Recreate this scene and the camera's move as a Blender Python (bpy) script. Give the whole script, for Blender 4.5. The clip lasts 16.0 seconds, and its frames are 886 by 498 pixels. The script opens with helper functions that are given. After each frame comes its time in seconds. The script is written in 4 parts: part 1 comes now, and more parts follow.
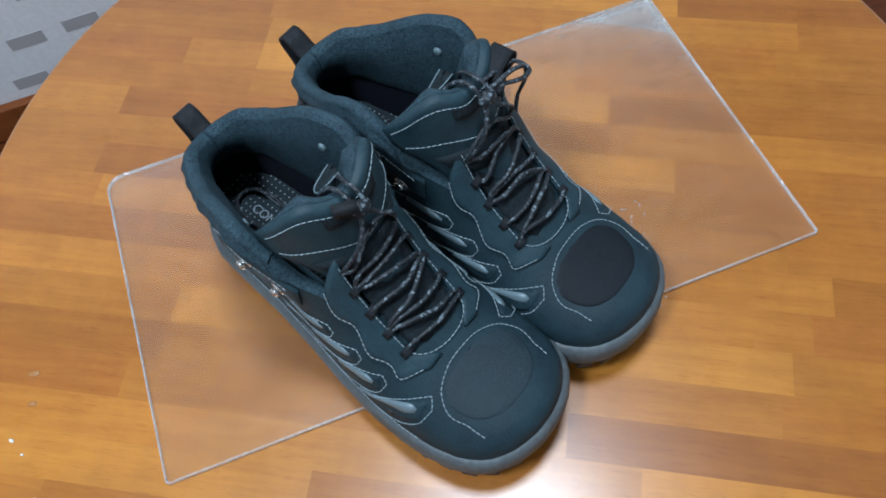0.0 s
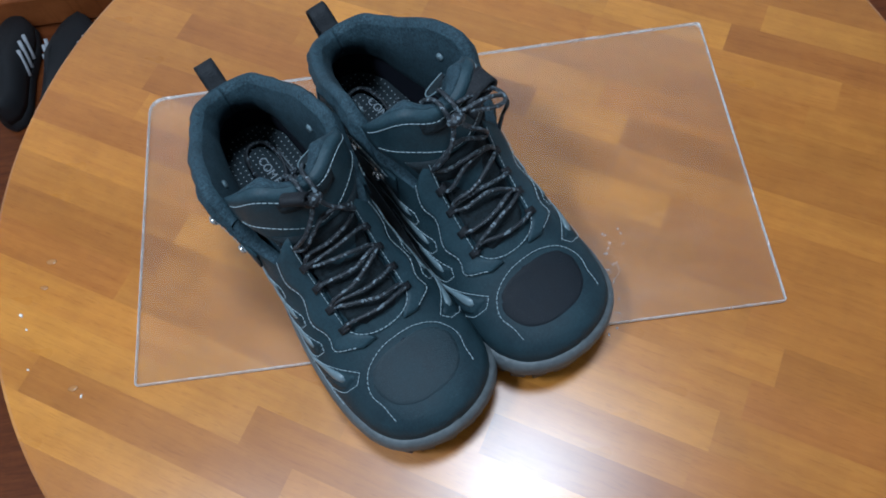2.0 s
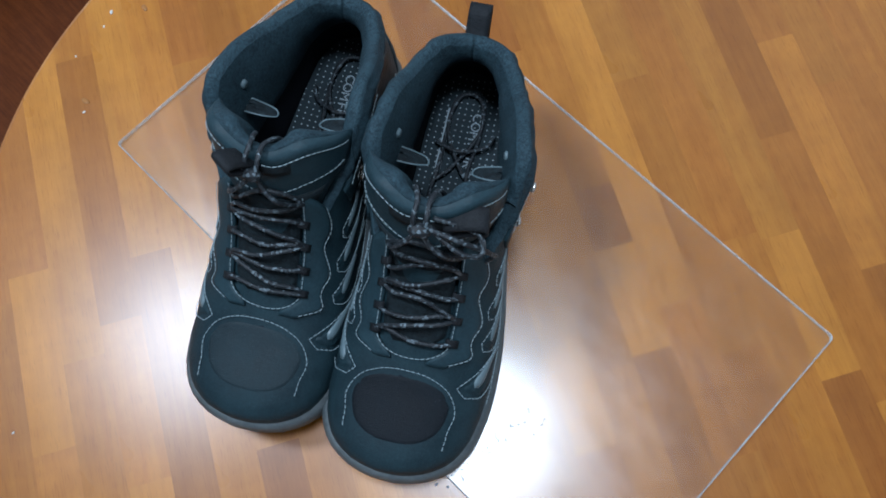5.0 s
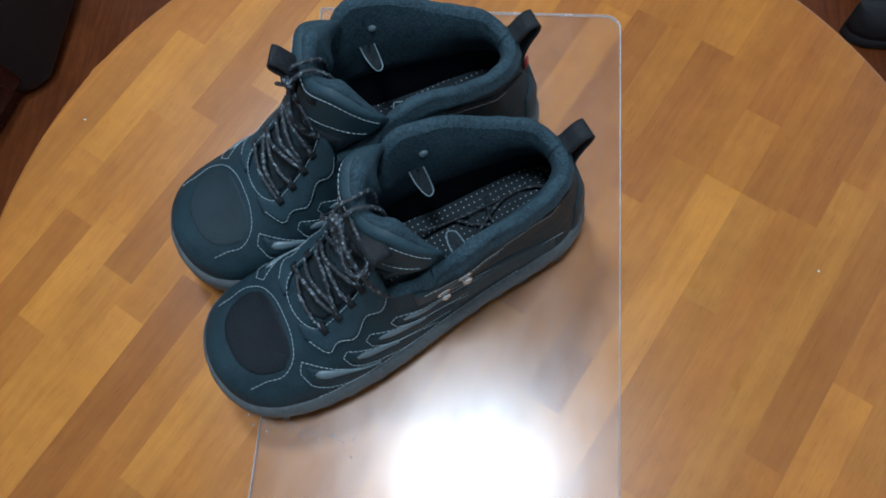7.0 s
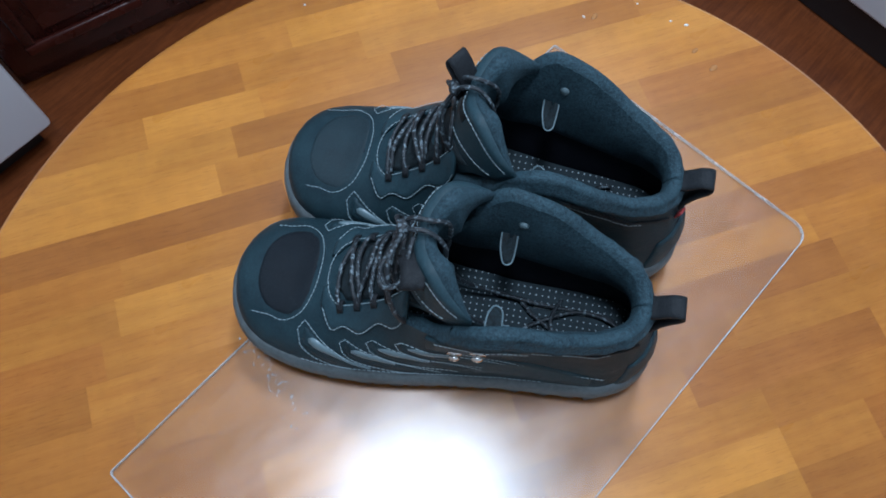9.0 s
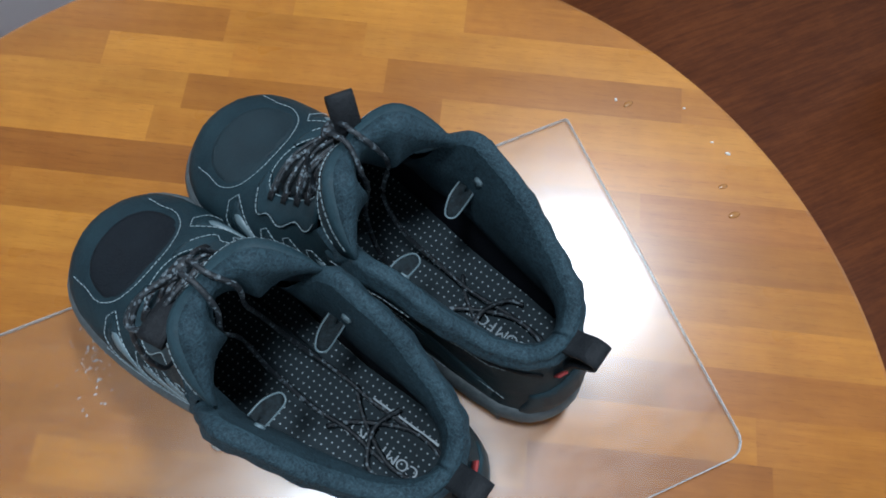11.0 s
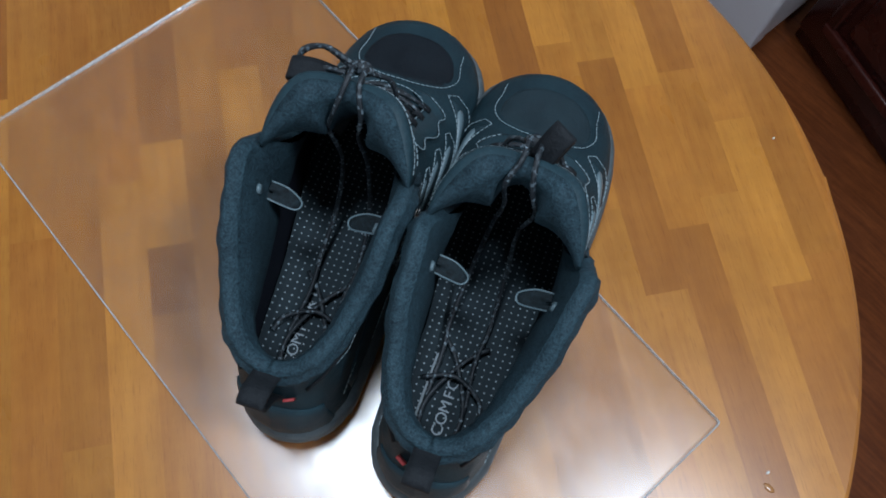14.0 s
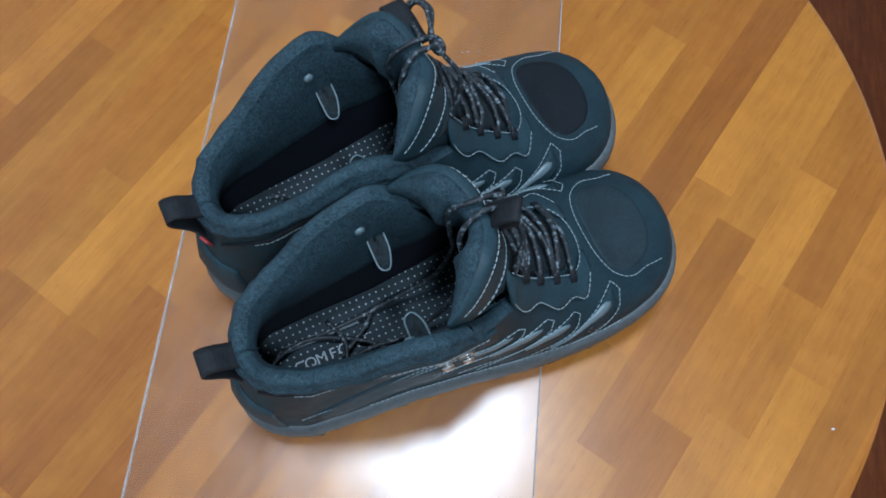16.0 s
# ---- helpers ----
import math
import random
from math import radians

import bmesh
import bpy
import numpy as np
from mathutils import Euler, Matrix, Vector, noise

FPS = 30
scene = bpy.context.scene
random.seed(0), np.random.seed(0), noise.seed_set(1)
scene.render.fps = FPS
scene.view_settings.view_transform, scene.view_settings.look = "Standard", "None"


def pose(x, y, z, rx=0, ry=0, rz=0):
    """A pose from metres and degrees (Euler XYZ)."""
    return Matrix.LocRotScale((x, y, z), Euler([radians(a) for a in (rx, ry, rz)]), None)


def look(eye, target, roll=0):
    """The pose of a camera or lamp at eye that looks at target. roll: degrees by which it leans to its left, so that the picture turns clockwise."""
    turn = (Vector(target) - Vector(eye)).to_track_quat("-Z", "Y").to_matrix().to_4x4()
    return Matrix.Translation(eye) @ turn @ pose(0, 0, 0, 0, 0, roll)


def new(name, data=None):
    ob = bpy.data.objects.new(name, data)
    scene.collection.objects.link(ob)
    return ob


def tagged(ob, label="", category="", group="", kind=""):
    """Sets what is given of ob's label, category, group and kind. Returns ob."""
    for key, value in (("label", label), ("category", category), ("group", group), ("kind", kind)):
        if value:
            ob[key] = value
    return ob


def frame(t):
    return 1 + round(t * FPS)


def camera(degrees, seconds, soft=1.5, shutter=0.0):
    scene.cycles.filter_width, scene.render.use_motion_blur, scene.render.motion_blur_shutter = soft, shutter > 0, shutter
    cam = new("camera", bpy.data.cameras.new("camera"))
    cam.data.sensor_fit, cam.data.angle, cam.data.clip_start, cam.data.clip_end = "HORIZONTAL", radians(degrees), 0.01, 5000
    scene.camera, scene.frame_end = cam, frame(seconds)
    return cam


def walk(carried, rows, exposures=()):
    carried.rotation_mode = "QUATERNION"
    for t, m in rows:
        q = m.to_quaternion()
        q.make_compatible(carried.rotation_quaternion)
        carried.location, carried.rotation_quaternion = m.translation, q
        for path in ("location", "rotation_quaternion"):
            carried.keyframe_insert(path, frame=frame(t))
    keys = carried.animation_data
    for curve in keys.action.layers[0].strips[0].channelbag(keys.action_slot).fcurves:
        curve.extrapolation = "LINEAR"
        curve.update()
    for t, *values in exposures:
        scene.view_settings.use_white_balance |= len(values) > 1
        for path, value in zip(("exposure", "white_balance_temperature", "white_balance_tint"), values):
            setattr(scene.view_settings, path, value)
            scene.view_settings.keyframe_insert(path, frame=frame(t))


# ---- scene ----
cam = camera(59.3, 16.0, soft=1.8)
PATH = [
    (0, (0.169, -0.181, 1.275), (0.395, 0.751, -0.48), -8.2),
    (0.5, (0.175, -0.168, 1.288), (0.445, 0.708, -0.49), -5.9),
    (1, (0.205, -0.176, 1.289), (0.375, 0.702, -0.5), -6.5),
    (1.5, (0.247, -0.182, 1.298), (0.269, 0.725, -0.484), -9.3),
    (2, (0.264, -0.177, 1.321), (0.213, 0.648, -0.5), -10.9),
    (2.5, (0.256, -0.128, 1.319), (0.212, 0.634, -0.53), -5.2),
    (3, (0.264, -0.088, 1.317), (0.155, 0.573, -0.567), -6.9),
    (3.5, (0.303, -0.056, 1.32), (0.118, 0.463, -0.603), -7.6),
    (6, (0.387, 0.06, 1.321), (-0.179, 0.283, -0.584), -1.6),
    (6.5, (0.403, 0.11, 1.34), (-0.244, 0.22, -0.549), -0.7),
    (7, (0.422, 0.178, 1.339), (-0.217, 0.015, -0.549), -10.6),
    (7.5, (0.425, 0.187, 1.351), (-0.31, -0.073, -0.49), -4.3),
    (8, (0.424, 0.187, 1.342), (-0.274, -0.157, -0.5), -4.2),
    (8.5, (0.402, 0.198, 1.335), (-0.244, -0.222, -0.51), -0.6),
    (9, (0.382, 0.21, 1.33), (-0.167, -0.276, -0.53), 1.1),
    (9.5, (0.36, 0.207, 1.303), (-0.123, -0.337, -0.56), -0.5),
    (10, (0.299, 0.225, 1.274), (-0.159, -0.326, -0.593), 1.3),
    (12.5, (0.16, 0.233, 1.268), (0.251, -0.404, -0.626), 2.1),
    (13, (0.137, 0.216, 1.264), (0.341, -0.381, -0.634), 3.0),
    (13.5, (0.094, 0.222, 1.278), (0.472, -0.339, -0.604), 3.7),
    (14, (0.086, 0.209, 1.274), (0.546, -0.316, -0.601), 8.6),
    (14.5, (0.08, 0.169, 1.274), (0.631, -0.252, -0.602), 7.4),
    (15, (0.07, 0.131, 1.283), (0.724, -0.062, -0.597), -1.0),
    (15.5, (0.059, 0.095, 1.276), (0.679, -0.023, -0.622), 1.0),
    (16, (0.029, 0.05, 1.282), (0.712, 0.141, -0.595), -2.0),
]
walk(cam, [(t, look(eye, target, roll)) for t, eye, target, roll in PATH],
     exposures=[(0, .16, 5700, 10), (2, .0, 5520, 10), (3.5, -.15, 5450, 10), (6.5, -.19, 5700, 10), (8.5, .05, 5350, 10), (10, .06, 5700, 10), (12.5, -.36, 5950, 10), (13.5, -.50, 5850, 10), (14.2, -.25, 5700, 10), (15, .08, 5600, 10), (16, -.02, 5550, 10)])

# ---- light ----
world = bpy.data.worlds.new("room_air")
scene.world = world
world.use_nodes = True
world.node_tree.nodes["Background"].inputs[0].default_value = (0.9, 0.95, 1.0, 1)
world.node_tree.nodes["Background"].inputs[1].default_value = 0.12


def ceiling_bulb(name, place, watts, radius, colour=(0.86, 0.95, 1.0)):
    data = bpy.data.lights.new(name, "AREA")
    data.shape, data.size, data.energy, data.color = "DISK", radius * 2, watts, colour
    ob = new(name, data)
    ob.matrix_basis = pose(*place)
    return ob


ceiling_bulb("lamp_light", (-0.44, -0.25, 2.42), 20, 0.15)
ceiling_bulb("lamp_light", (0.33, 0.12, 2.45), 17, 0.15)


# ---- materials ----
def material(name, colour, rough=0.5, metal=0.0, build=None, **extra):
    m = bpy.data.materials.new(name)
    m.use_nodes = True
    nt = m.node_tree
    b = nt.nodes["Principled BSDF"]
    b.inputs["Base Color"].default_value = (*colour, 1)
    b.inputs["Roughness"].default_value = rough
    b.inputs["Metallic"].default_value = metal
    for key, value in extra.items():
        b.inputs[key.replace("_", " ")].default_value = value
    if build:
        build(nt, b)
    return m


def add(nt, kind, **values):
    n = nt.nodes.new(kind)
    for key, value in values.items():
        n.inputs[key.replace("_", " ")].default_value = value
    return n


def coords(nt, scale=(1, 1, 1), kind="Object", turn=(0, 0, 0), shift=False):
    tc = nt.nodes.new("ShaderNodeTexCoord")
    mp = nt.nodes.new("ShaderNodeMapping")
    mp.inputs["Scale"].default_value = scale
    mp.inputs["Rotation"].default_value = turn
    nt.links.new(tc.outputs[kind], mp.inputs["Vector"])
    if shift:
        oi = nt.nodes.new("ShaderNodeObjectInfo")
        mul = nt.nodes.new("ShaderNodeVectorMath")
        mul.operation = "SCALE"
        mul.inputs[0].default_value = (37, 71, 13)
        nt.links.new(oi.outputs["Random"], mul.inputs["Scale"])
        nt.links.new(mul.outputs[0], mp.inputs["Location"])
    return mp.outputs[0]


def noise_tex(nt, vec, scale, detail=4.0, rough=0.6):
    n = nt.nodes.new("ShaderNodeTexNoise")
    n.inputs["Scale"].default_value = scale
    n.inputs["Detail"].default_value = detail
    n.inputs["Roughness"].default_value = rough
    nt.links.new(vec, n.inputs["Vector"])
    return n.outputs["Fac"]


def ramp(nt, fac, stops):
    r = nt.nodes.new("ShaderNodeValToRGB")
    els = r.color_ramp.elements
    while len(els) < len(stops):
        els.new(0.5)
    for e, (p, c) in zip(els, stops):
        e.position, e.color = p, (*c, 1) if len(c) == 3 else c
    nt.links.new(fac, r.inputs[0])
    return r.outputs[0]


def mix(nt, fac, a, b, how="MIX"):
    n = nt.nodes.new("ShaderNodeMix")
    n.data_type, n.blend_type = "RGBA", how
    for value, socket in ((fac, n.inputs[0]), (a, n.inputs[6]), (b, n.inputs[7])):
        if hasattr(value, "links"):
            nt.links.new(value, socket)
        elif isinstance(value, (int, float)):
            socket.default_value = value
        else:
            socket.default_value = (*value, 1)
    return n.outputs[2]


def bump(nt, b, height, strength=0.2, distance=0.001):
    n = nt.nodes.new("ShaderNodeBump")
    n.inputs["Strength"].default_value, n.inputs["Distance"].default_value = strength, distance
    nt.links.new(height, n.inputs["Height"])
    nt.links.new(n.outputs[0], b.inputs["Normal"])


def varnished_wood(light, dark, gloss, stretch=14.0, coat=1.0):
    def build(nt, b):
        vec = coords(nt, (1, stretch, 1), shift=True)
        fine = noise_tex(nt, vec, 11, 6, 0.7)
        broad = noise_tex(nt, coords(nt, (1, 2.5, 1), shift=True), 7, 3, 0.5)
        grain = ramp(nt, fine, [(0.28, dark), (0.62, light)])
        oi = nt.nodes.new("ShaderNodeObjectInfo")
        tone = ramp(nt, oi.outputs["Random"], [(0.0, (0.86, 0.84, 0.82)), (1.0, (1.08, 1.08, 1.08))])
        cloud = ramp(nt, broad, [(0.3, (0.86, 0.83, 0.80)), (0.7, (1.08, 1.08, 1.06))])
        col = mix(nt, 1.0, mix(nt, 1.0, grain, tone, "MULTIPLY"), cloud, "MULTIPLY")
        # ragged figure across the grain
        figure = noise_tex(nt, coords(nt, (1.6, 1.0, 1), shift=True), 34, 4, 0.6)
        col = mix(nt, 1.0, col, ramp(nt, figure, [(0.34, (0.93, 0.92, 0.90)), (0.66, (1.04, 1.04, 1.03))]), "MULTIPLY")
        # short pores along the grain
        pores = noise_tex(nt, coords(nt, (18, 240, 1), shift=True), 4.5, 2, 0.5)
        pored = mix(nt, 1.0, col, ramp(nt, pores, [(0.30, (0.84, 0.80, 0.74)), (0.42, (1, 1, 1))]), "MULTIPLY")
        nt.links.new(pored, b.inputs["Base Color"])
        r = noise_tex(nt, coords(nt, (1, 1, 1)), 9, 3, 0.5)
        nt.links.new(ramp(nt, r, [(0.3, (gloss,) * 3), (0.75, (gloss + 0.14,) * 3)]), b.inputs["Roughness"])
        b.inputs["Coat Weight"].default_value = coat
        b.inputs["Coat Roughness"].default_value = 0.27
        b.inputs["Specular IOR Level"].default_value = 0.2
        bump(nt, b, fine, 0.10, 0.0006)
    return build


TONES = [material("honey_strip", (0.52, 0.21, 0.045), 0.3, build=varnished_wood((0.480, 0.199, 0.027), (0.409, 0.155, 0.019), 0.27)),
         material("amber_strip", (0.46, 0.17, 0.03), 0.3, build=varnished_wood((0.442, 0.174, 0.023), (0.370, 0.132, 0.016), 0.27)),
         material("russet_strip", (0.40, 0.135, 0.025), 0.3, build=varnished_wood((0.396, 0.148, 0.019), (0.324, 0.110, 0.013), 0.28)),
         material("brown_strip", (0.33, 0.105, 0.02), 0.3, build=varnished_wood((0.352, 0.125, 0.017), (0.280, 0.090, 0.011), 0.29))]
FLOOR_WOOD = material("floor_laminate", (0.2, 0.06, 0.02), 0.35, build=varnished_wood((0.17, 0.048, 0.013), (0.09, 0.024, 0.008), 0.34, 10, 0.1))


def wall_build(nt, b):
    vec = coords(nt, (1, 1, 1))
    n = noise_tex(nt, vec, 90, 5, 0.7)
    nt.links.new(ramp(nt, n, [(0.3, (0.74, 0.74, 0.74)), (0.7, (0.84, 0.84, 0.84))]), b.inputs["Base Color"])
    bump(nt, b, n, 0.3, 0.002)


WALLPAPER = material("pale_wallpaper", (0.66, 0.65, 0.64), 0.8, build=wall_build)
WALL_BRICK = material("grey_printed_brick", (0.42, 0.40, 0.40), 0.85, build=lambda nt, b: bump(nt, b, noise_tex(nt, coords(nt), 120, 4), 0.3, 0.002))
CEILING_PAINT = material("ceiling_paint", (0.78, 0.78, 0.76), 0.9)
BASEBOARD = material("orange_brown_baseboard", (0.30, 0.10, 0.03), 0.35, build=varnished_wood((0.33, 0.105, 0.03), (0.22, 0.06, 0.016), 0.3, 12, 0.2))
CABINET_WOOD = material("dark_mahogany", (0.06, 0.012, 0.008), 0.25, build=varnished_wood((0.060, 0.013, 0.009), (0.030, 0.006, 0.005), 0.20, 10, 0.2))
ENAMEL = material("white_enamel", (0.74, 0.75, 0.78), 0.3, build=lambda nt, b: bump(nt, b, noise_tex(nt, coords(nt), 60, 2), 0.04, 0.001))
BLACK_PLASTIC = material("black_plastic", (0.010, 0.010, 0.011), 0.45, build=lambda nt, b: bump(nt, b, noise_tex(nt, coords(nt), 300, 2), 0.2, 0.0004))


# ---- helpers for meshes ----
def mesh_from(bm, name, mat, smooth=True):
    bmesh.ops.recalc_face_normals(bm, faces=bm.faces)
    me = bpy.data.meshes.new(name)
    bm.to_mesh(me)
    bm.free()
    for p in me.polygons:
        p.use_smooth = smooth
    me.materials.append(mat)
    return me


def thing(name, label, category, m=None, group="", kind=""):
    ob = new(name)
    ob.empty_display_size = 0.02
    if m is not None:
        ob.matrix_basis = m
    return tagged(ob, label, category, group, kind)


def part(name, bm, mat, parent, label="", smooth=True, m=None):
    ob = new(name, mesh_from(bm, name, mat, smooth))
    ob.parent = parent
    if m is not None:
        ob.matrix_basis = m
    if label:
        tagged(ob, label)
    return ob


def box_bm(x0, x1, y0, y1, z0, z1, bevel=0.0, seg=2):
    bm = bmesh.new()
    bmesh.ops.create_cube(bm, size=1, matrix=Matrix.Translation(((x0 + x1) / 2, (y0 + y1) / 2, (z0 + z1) / 2)) @ Matrix.Diagonal((x1 - x0, y1 - y0, z1 - z0, 1)))
    if bevel:
        bmesh.ops.bevel(bm, geom=bm.edges[:], offset=bevel, segments=seg, profile=0.5, affect="EDGES")
    return bm


def structure(name, bm, mat, label, category, smooth=False):
    ob = new(name, mesh_from(bm, name, mat, smooth))
    return tagged(ob, label, category, "", "structure")


def tube_bm(points, radius, sides=7, closed=False, bm=None, flat=1.0):
    """A tube along points."""
    bm = bm or bmesh.new()
    pts = [Vector(p) for p in points]
    n = len(pts)
    rings = []
    up = Vector((0, 0, 1))
    for i, p in enumerate(pts):
        a = pts[(i - 1) % n] if closed or i else pts[i]
        b = pts[(i + 1) % n] if closed or i < n - 1 else pts[i]
        d = (b - a).normalized()
        s = d.cross(up)
        if s.length < 0.1:
            s = d.cross(Vector((1, 0, 0)))
        s.normalize()
        w = s.cross(d)
        r = radius(i / max(1, n - 1)) if callable(radius) else radius
        rings.append([bm.verts.new(p + (s * math.cos(k * math.tau / sides) + w * math.sin(k * math.tau / sides) * flat) * r) for k in range(sides)])
    for i in range(n if closed else n - 1):
        for k in range(sides):
            bm.faces.new((rings[i][k], rings[(i + 1) % n][k], rings[(i + 1) % n][(k + 1) % sides], rings[i][(k + 1) % sides]))
    if not closed:
        bm.faces.new(rings[0][::-1])
        bm.faces.new(rings[-1])
    return bm


def spline(points, n):
    """A Catmull-Rom curve through the points."""
    pts = [Vector(p) for p in points]
    out = []
    for k in range(n):
        s = k / (n - 1) * (len(pts) - 1)
        i = min(int(s), len(pts) - 2)
        f = s - i
        p0, p1, p2, p3 = pts[max(i - 1, 0)], pts[i], pts[i + 1], pts[min(i + 2, len(pts) - 1)]
        out.append(0.5 * (2 * p1 + (p2 - p0) * f + (2 * p0 - 5 * p1 + 4 * p2 - p3) * f * f + (3 * p1 - p0 - 3 * p2 + p3) * f ** 3))
    return out


# ---- room ----
FLOOR = structure("floor", box_bm(-1.6, 1.9, -2.2, 1.2, -0.05, -0.004), FLOOR_WOOD, "reddish-brown wood laminate floor", "floor")
structure("ceiling", box_bm(-1.7, 2.0, -2.3, 1.3, 2.55, 2.6), CEILING_PAINT, "plain white ceiling", "ceiling")
wall_north = structure("wall_north", box_bm(-1.7, 2.0, 1.12, 1.24, -0.05, 2.55), WALLPAPER, "pale wallpapered wall with grey printed bricks", "wall")
structure("wall_south", box_bm(-1.7, 2.0, -2.3, -2.2, -0.05, 2.55), WALLPAPER, "pale wallpapered wall", "wall")
structure("wall_west", box_bm(-1.7, -1.6, -2.2, 1.12, -0.05, 2.55), WALLPAPER, "pale wallpapered wall", "wall")
structure("wall_east", box_bm(1.9, 2.0, -2.2, 1.12, -0.05, 2.55), WALLPAPER, "pale wallpapered wall", "wall")
PRINTED_BRICK = mesh_from(box_bm(-0.034, 0.034, -0.0012, 0.0002, -0.0135, 0.0135), "printed_brick", WALL_BRICK, False)
rng = random.Random(5)
for row in range(7):
    for k in range(17):
        brick = new("printed_brick", PRINTED_BRICK)
        brick.parent = wall_north
        brick.matrix_basis = pose(-0.84 + 0.105 * k + 0.052 * (row % 2) + rng.uniform(-0.008, 0.008), 1.12, 0.120 + 0.095 * row + rng.uniform(-0.004, 0.004))
bm = box_bm(-1.6, 1.9, 1.098, 1.119, 0.0, 0.085, 0.006, 3)
structure("baseboard", bm, BASEBOARD, "orange-brown wooden baseboard along the wallpapered wall", "baseboard")

# ---- round table ----
CENTRE, RADIUS, TOP = Vector((0.270, 0.147)), 0.402, 0.75
GRAIN = -29.5
table = thing("round_table", "round wooden table with a varnished strip-parquet top", "table", pose(CENTRE.x, CENTRE.y, 0, 0, 0, GRAIN))


def strip_bm(u0, u1, v0, v1, z0, z1):
    """One strip of the top, cut to the round edge."""
    def rim(v):
        return math.sqrt(max(0.0, RADIUS ** 2 - v * v))
    steps = 8
    vs = [v0 + (v1 - v0) * i / steps for i in range(steps + 1)]
    right = [(max(min(u1, rim(v)), -rim(v)), v) for v in vs]
    left = [(min(max(u0, -rim(v)), rim(v)), v) for v in reversed(vs)]
    loop = []
    for p in right + left:
        if not loop or (Vector(p) - Vector(loop[-1])).length > 1e-5:
            loop.append(p)
    if (Vector(loop[0]) - Vector(loop[-1])).length < 1e-5:
        loop.pop()
    c = ((u0 + u1) / 2, (v0 + v1) / 2)
    bm = bmesh.new()
    rings = []
    for z, cut in ((z0, 0.003), (z0 + 0.006, 0), (z1 - 0.004, 0), (z1 - 0.0012, 0.0012), (z1, 0.004)):
        ring = []
        for u, v in loop:
            if math.hypot(u, v) > RADIUS - 1e-4:
                u = math.copysign(math.sqrt(max(0.0, (RADIUS - cut) ** 2 - v * v)), u)
            ring.append(bm.verts.new((u - c[0], v - c[1], z)))
        rings.append(ring)
    n = len(loop)
    for a, b in zip(rings, rings[1:]):
        for i in range(n):
            bm.faces.new((a[i], a[(i + 1) % n], b[(i + 1) % n], b[i]))
    bm.faces.new(rings[0][::-1])
    bm.faces.new(rings[-1])
    return bm, c

# tones of the strips row by row: where each strip ends along the grain, and which wood it is
STRIP, FIRST = 0.031, 0.011
ROWS_OF_STRIPS = {
    -14: ((-0.05, 1), (0.5, 2)), -13: ((-0.058, 2), (0.5, 1)), -12: ((-0.077, 2), (0.06, 0), (0.5, 1)), -11: ((0.0, 0), (0.11, 1), (0.5, 2)),
    -10: ((-0.25, 1), (-0.021, 2), (0.1, 1), (0.20, 0), (0.5, 1)), -9: ((-0.3, 1), (-0.067, 0), (0.13, 2), (0.5, 0)), -8: ((-0.15, 1), (0.002, 0), (0.15, 1), (0.5, 0)),
    -7: ((-0.22, 3), (0.1, 1), (0.5, 3)), -6: ((-0.2, 2), (0.05, 1), (0.24, 1), (0.5, 2)), -5: ((-0.2, 1), (0.06, 0), (0.249, 0), (0.5, 1)),
    -4: ((-0.21, 1), (0.1, 1), (0.264, 1), (0.5, 3)), -3: ((-0.24, 3), (0.0, 2), (0.28, 1), (0.5, 2)), -2: ((-0.3, 2), (-0.1, 1), (0.25, 1), (0.5, 2)),
    -1: ((-0.31, 2), (-0.15, 3), (0.02, 1), (0.2, 1), (0.5, 2)), 0: ((-0.2, 1), (-0.02, 2), (0.168, 0), (0.5, 2)), 1: ((-0.31, 1), (-0.15, 3), (0.117, 1), (0.5, 1)),
    2: ((-0.2, 2), (-0.02, 1), (0.03, 2), (0.113, 0), (0.5, 2)), 3: ((-0.27, 3), (-0.2, 1), (0.084, 0), (0.2, 2), (0.5, 1)), 4: ((-0.2, 2), (-0.1, 0), (0.13, 1), (0.25, 2), (0.5, 1)),
    5: ((-0.204, 3), (0.05, 2), (0.27, 1), (0.5, 2)), 6: ((-0.252, 2), (0.057, 0), (0.168, 0), (0.5, 3)), 7: ((-0.253, 1), (-0.02, 2), (0.193, 2), (0.5, 0)),
    8: ((-0.1, 2), (0.1, 1), (0.5, 2)), 9: ((-0.05, 1), (0.5, 2)), 10: ((0.02, 2), (0.5, 1)), 11: ((-0.03, 1), (0.5, 2)), 12: ((0.5, 1),)}
for row, strips in ROWS_OF_STRIPS.items():
    v0 = max(-RADIUS + 0.0005, FIRST + row * STRIP)
    v1 = min(RADIUS - 0.0005, FIRST + (row + 1) * STRIP)
    if v1 - v0 < 0.002:
        continue
    near = 0.0 if v0 * v1 < 0 else min(abs(v0), abs(v1))
    far = math.sqrt(RADIUS ** 2 - near ** 2)
    least = math.sqrt(max(0.0, RADIUS ** 2 - max(abs(v0), abs(v1)) ** 2)) - 0.012
    inside = [q for q in strips[:-1] if abs(q[0]) < least] + [(0.5, strips[-1][1])]
    u = -0.5
    for u1, tone in inside:
        if u1 > -far + 0.002 and u < far - 0.002:
            bm, c = strip_bm(u, u1, v0, v1, TOP - 0.028, TOP)
            part("strip", bm, TONES[tone], table, smooth=False, m=pose(c[0], c[1], 0))
        u = u1
pillar = bmesh.new()
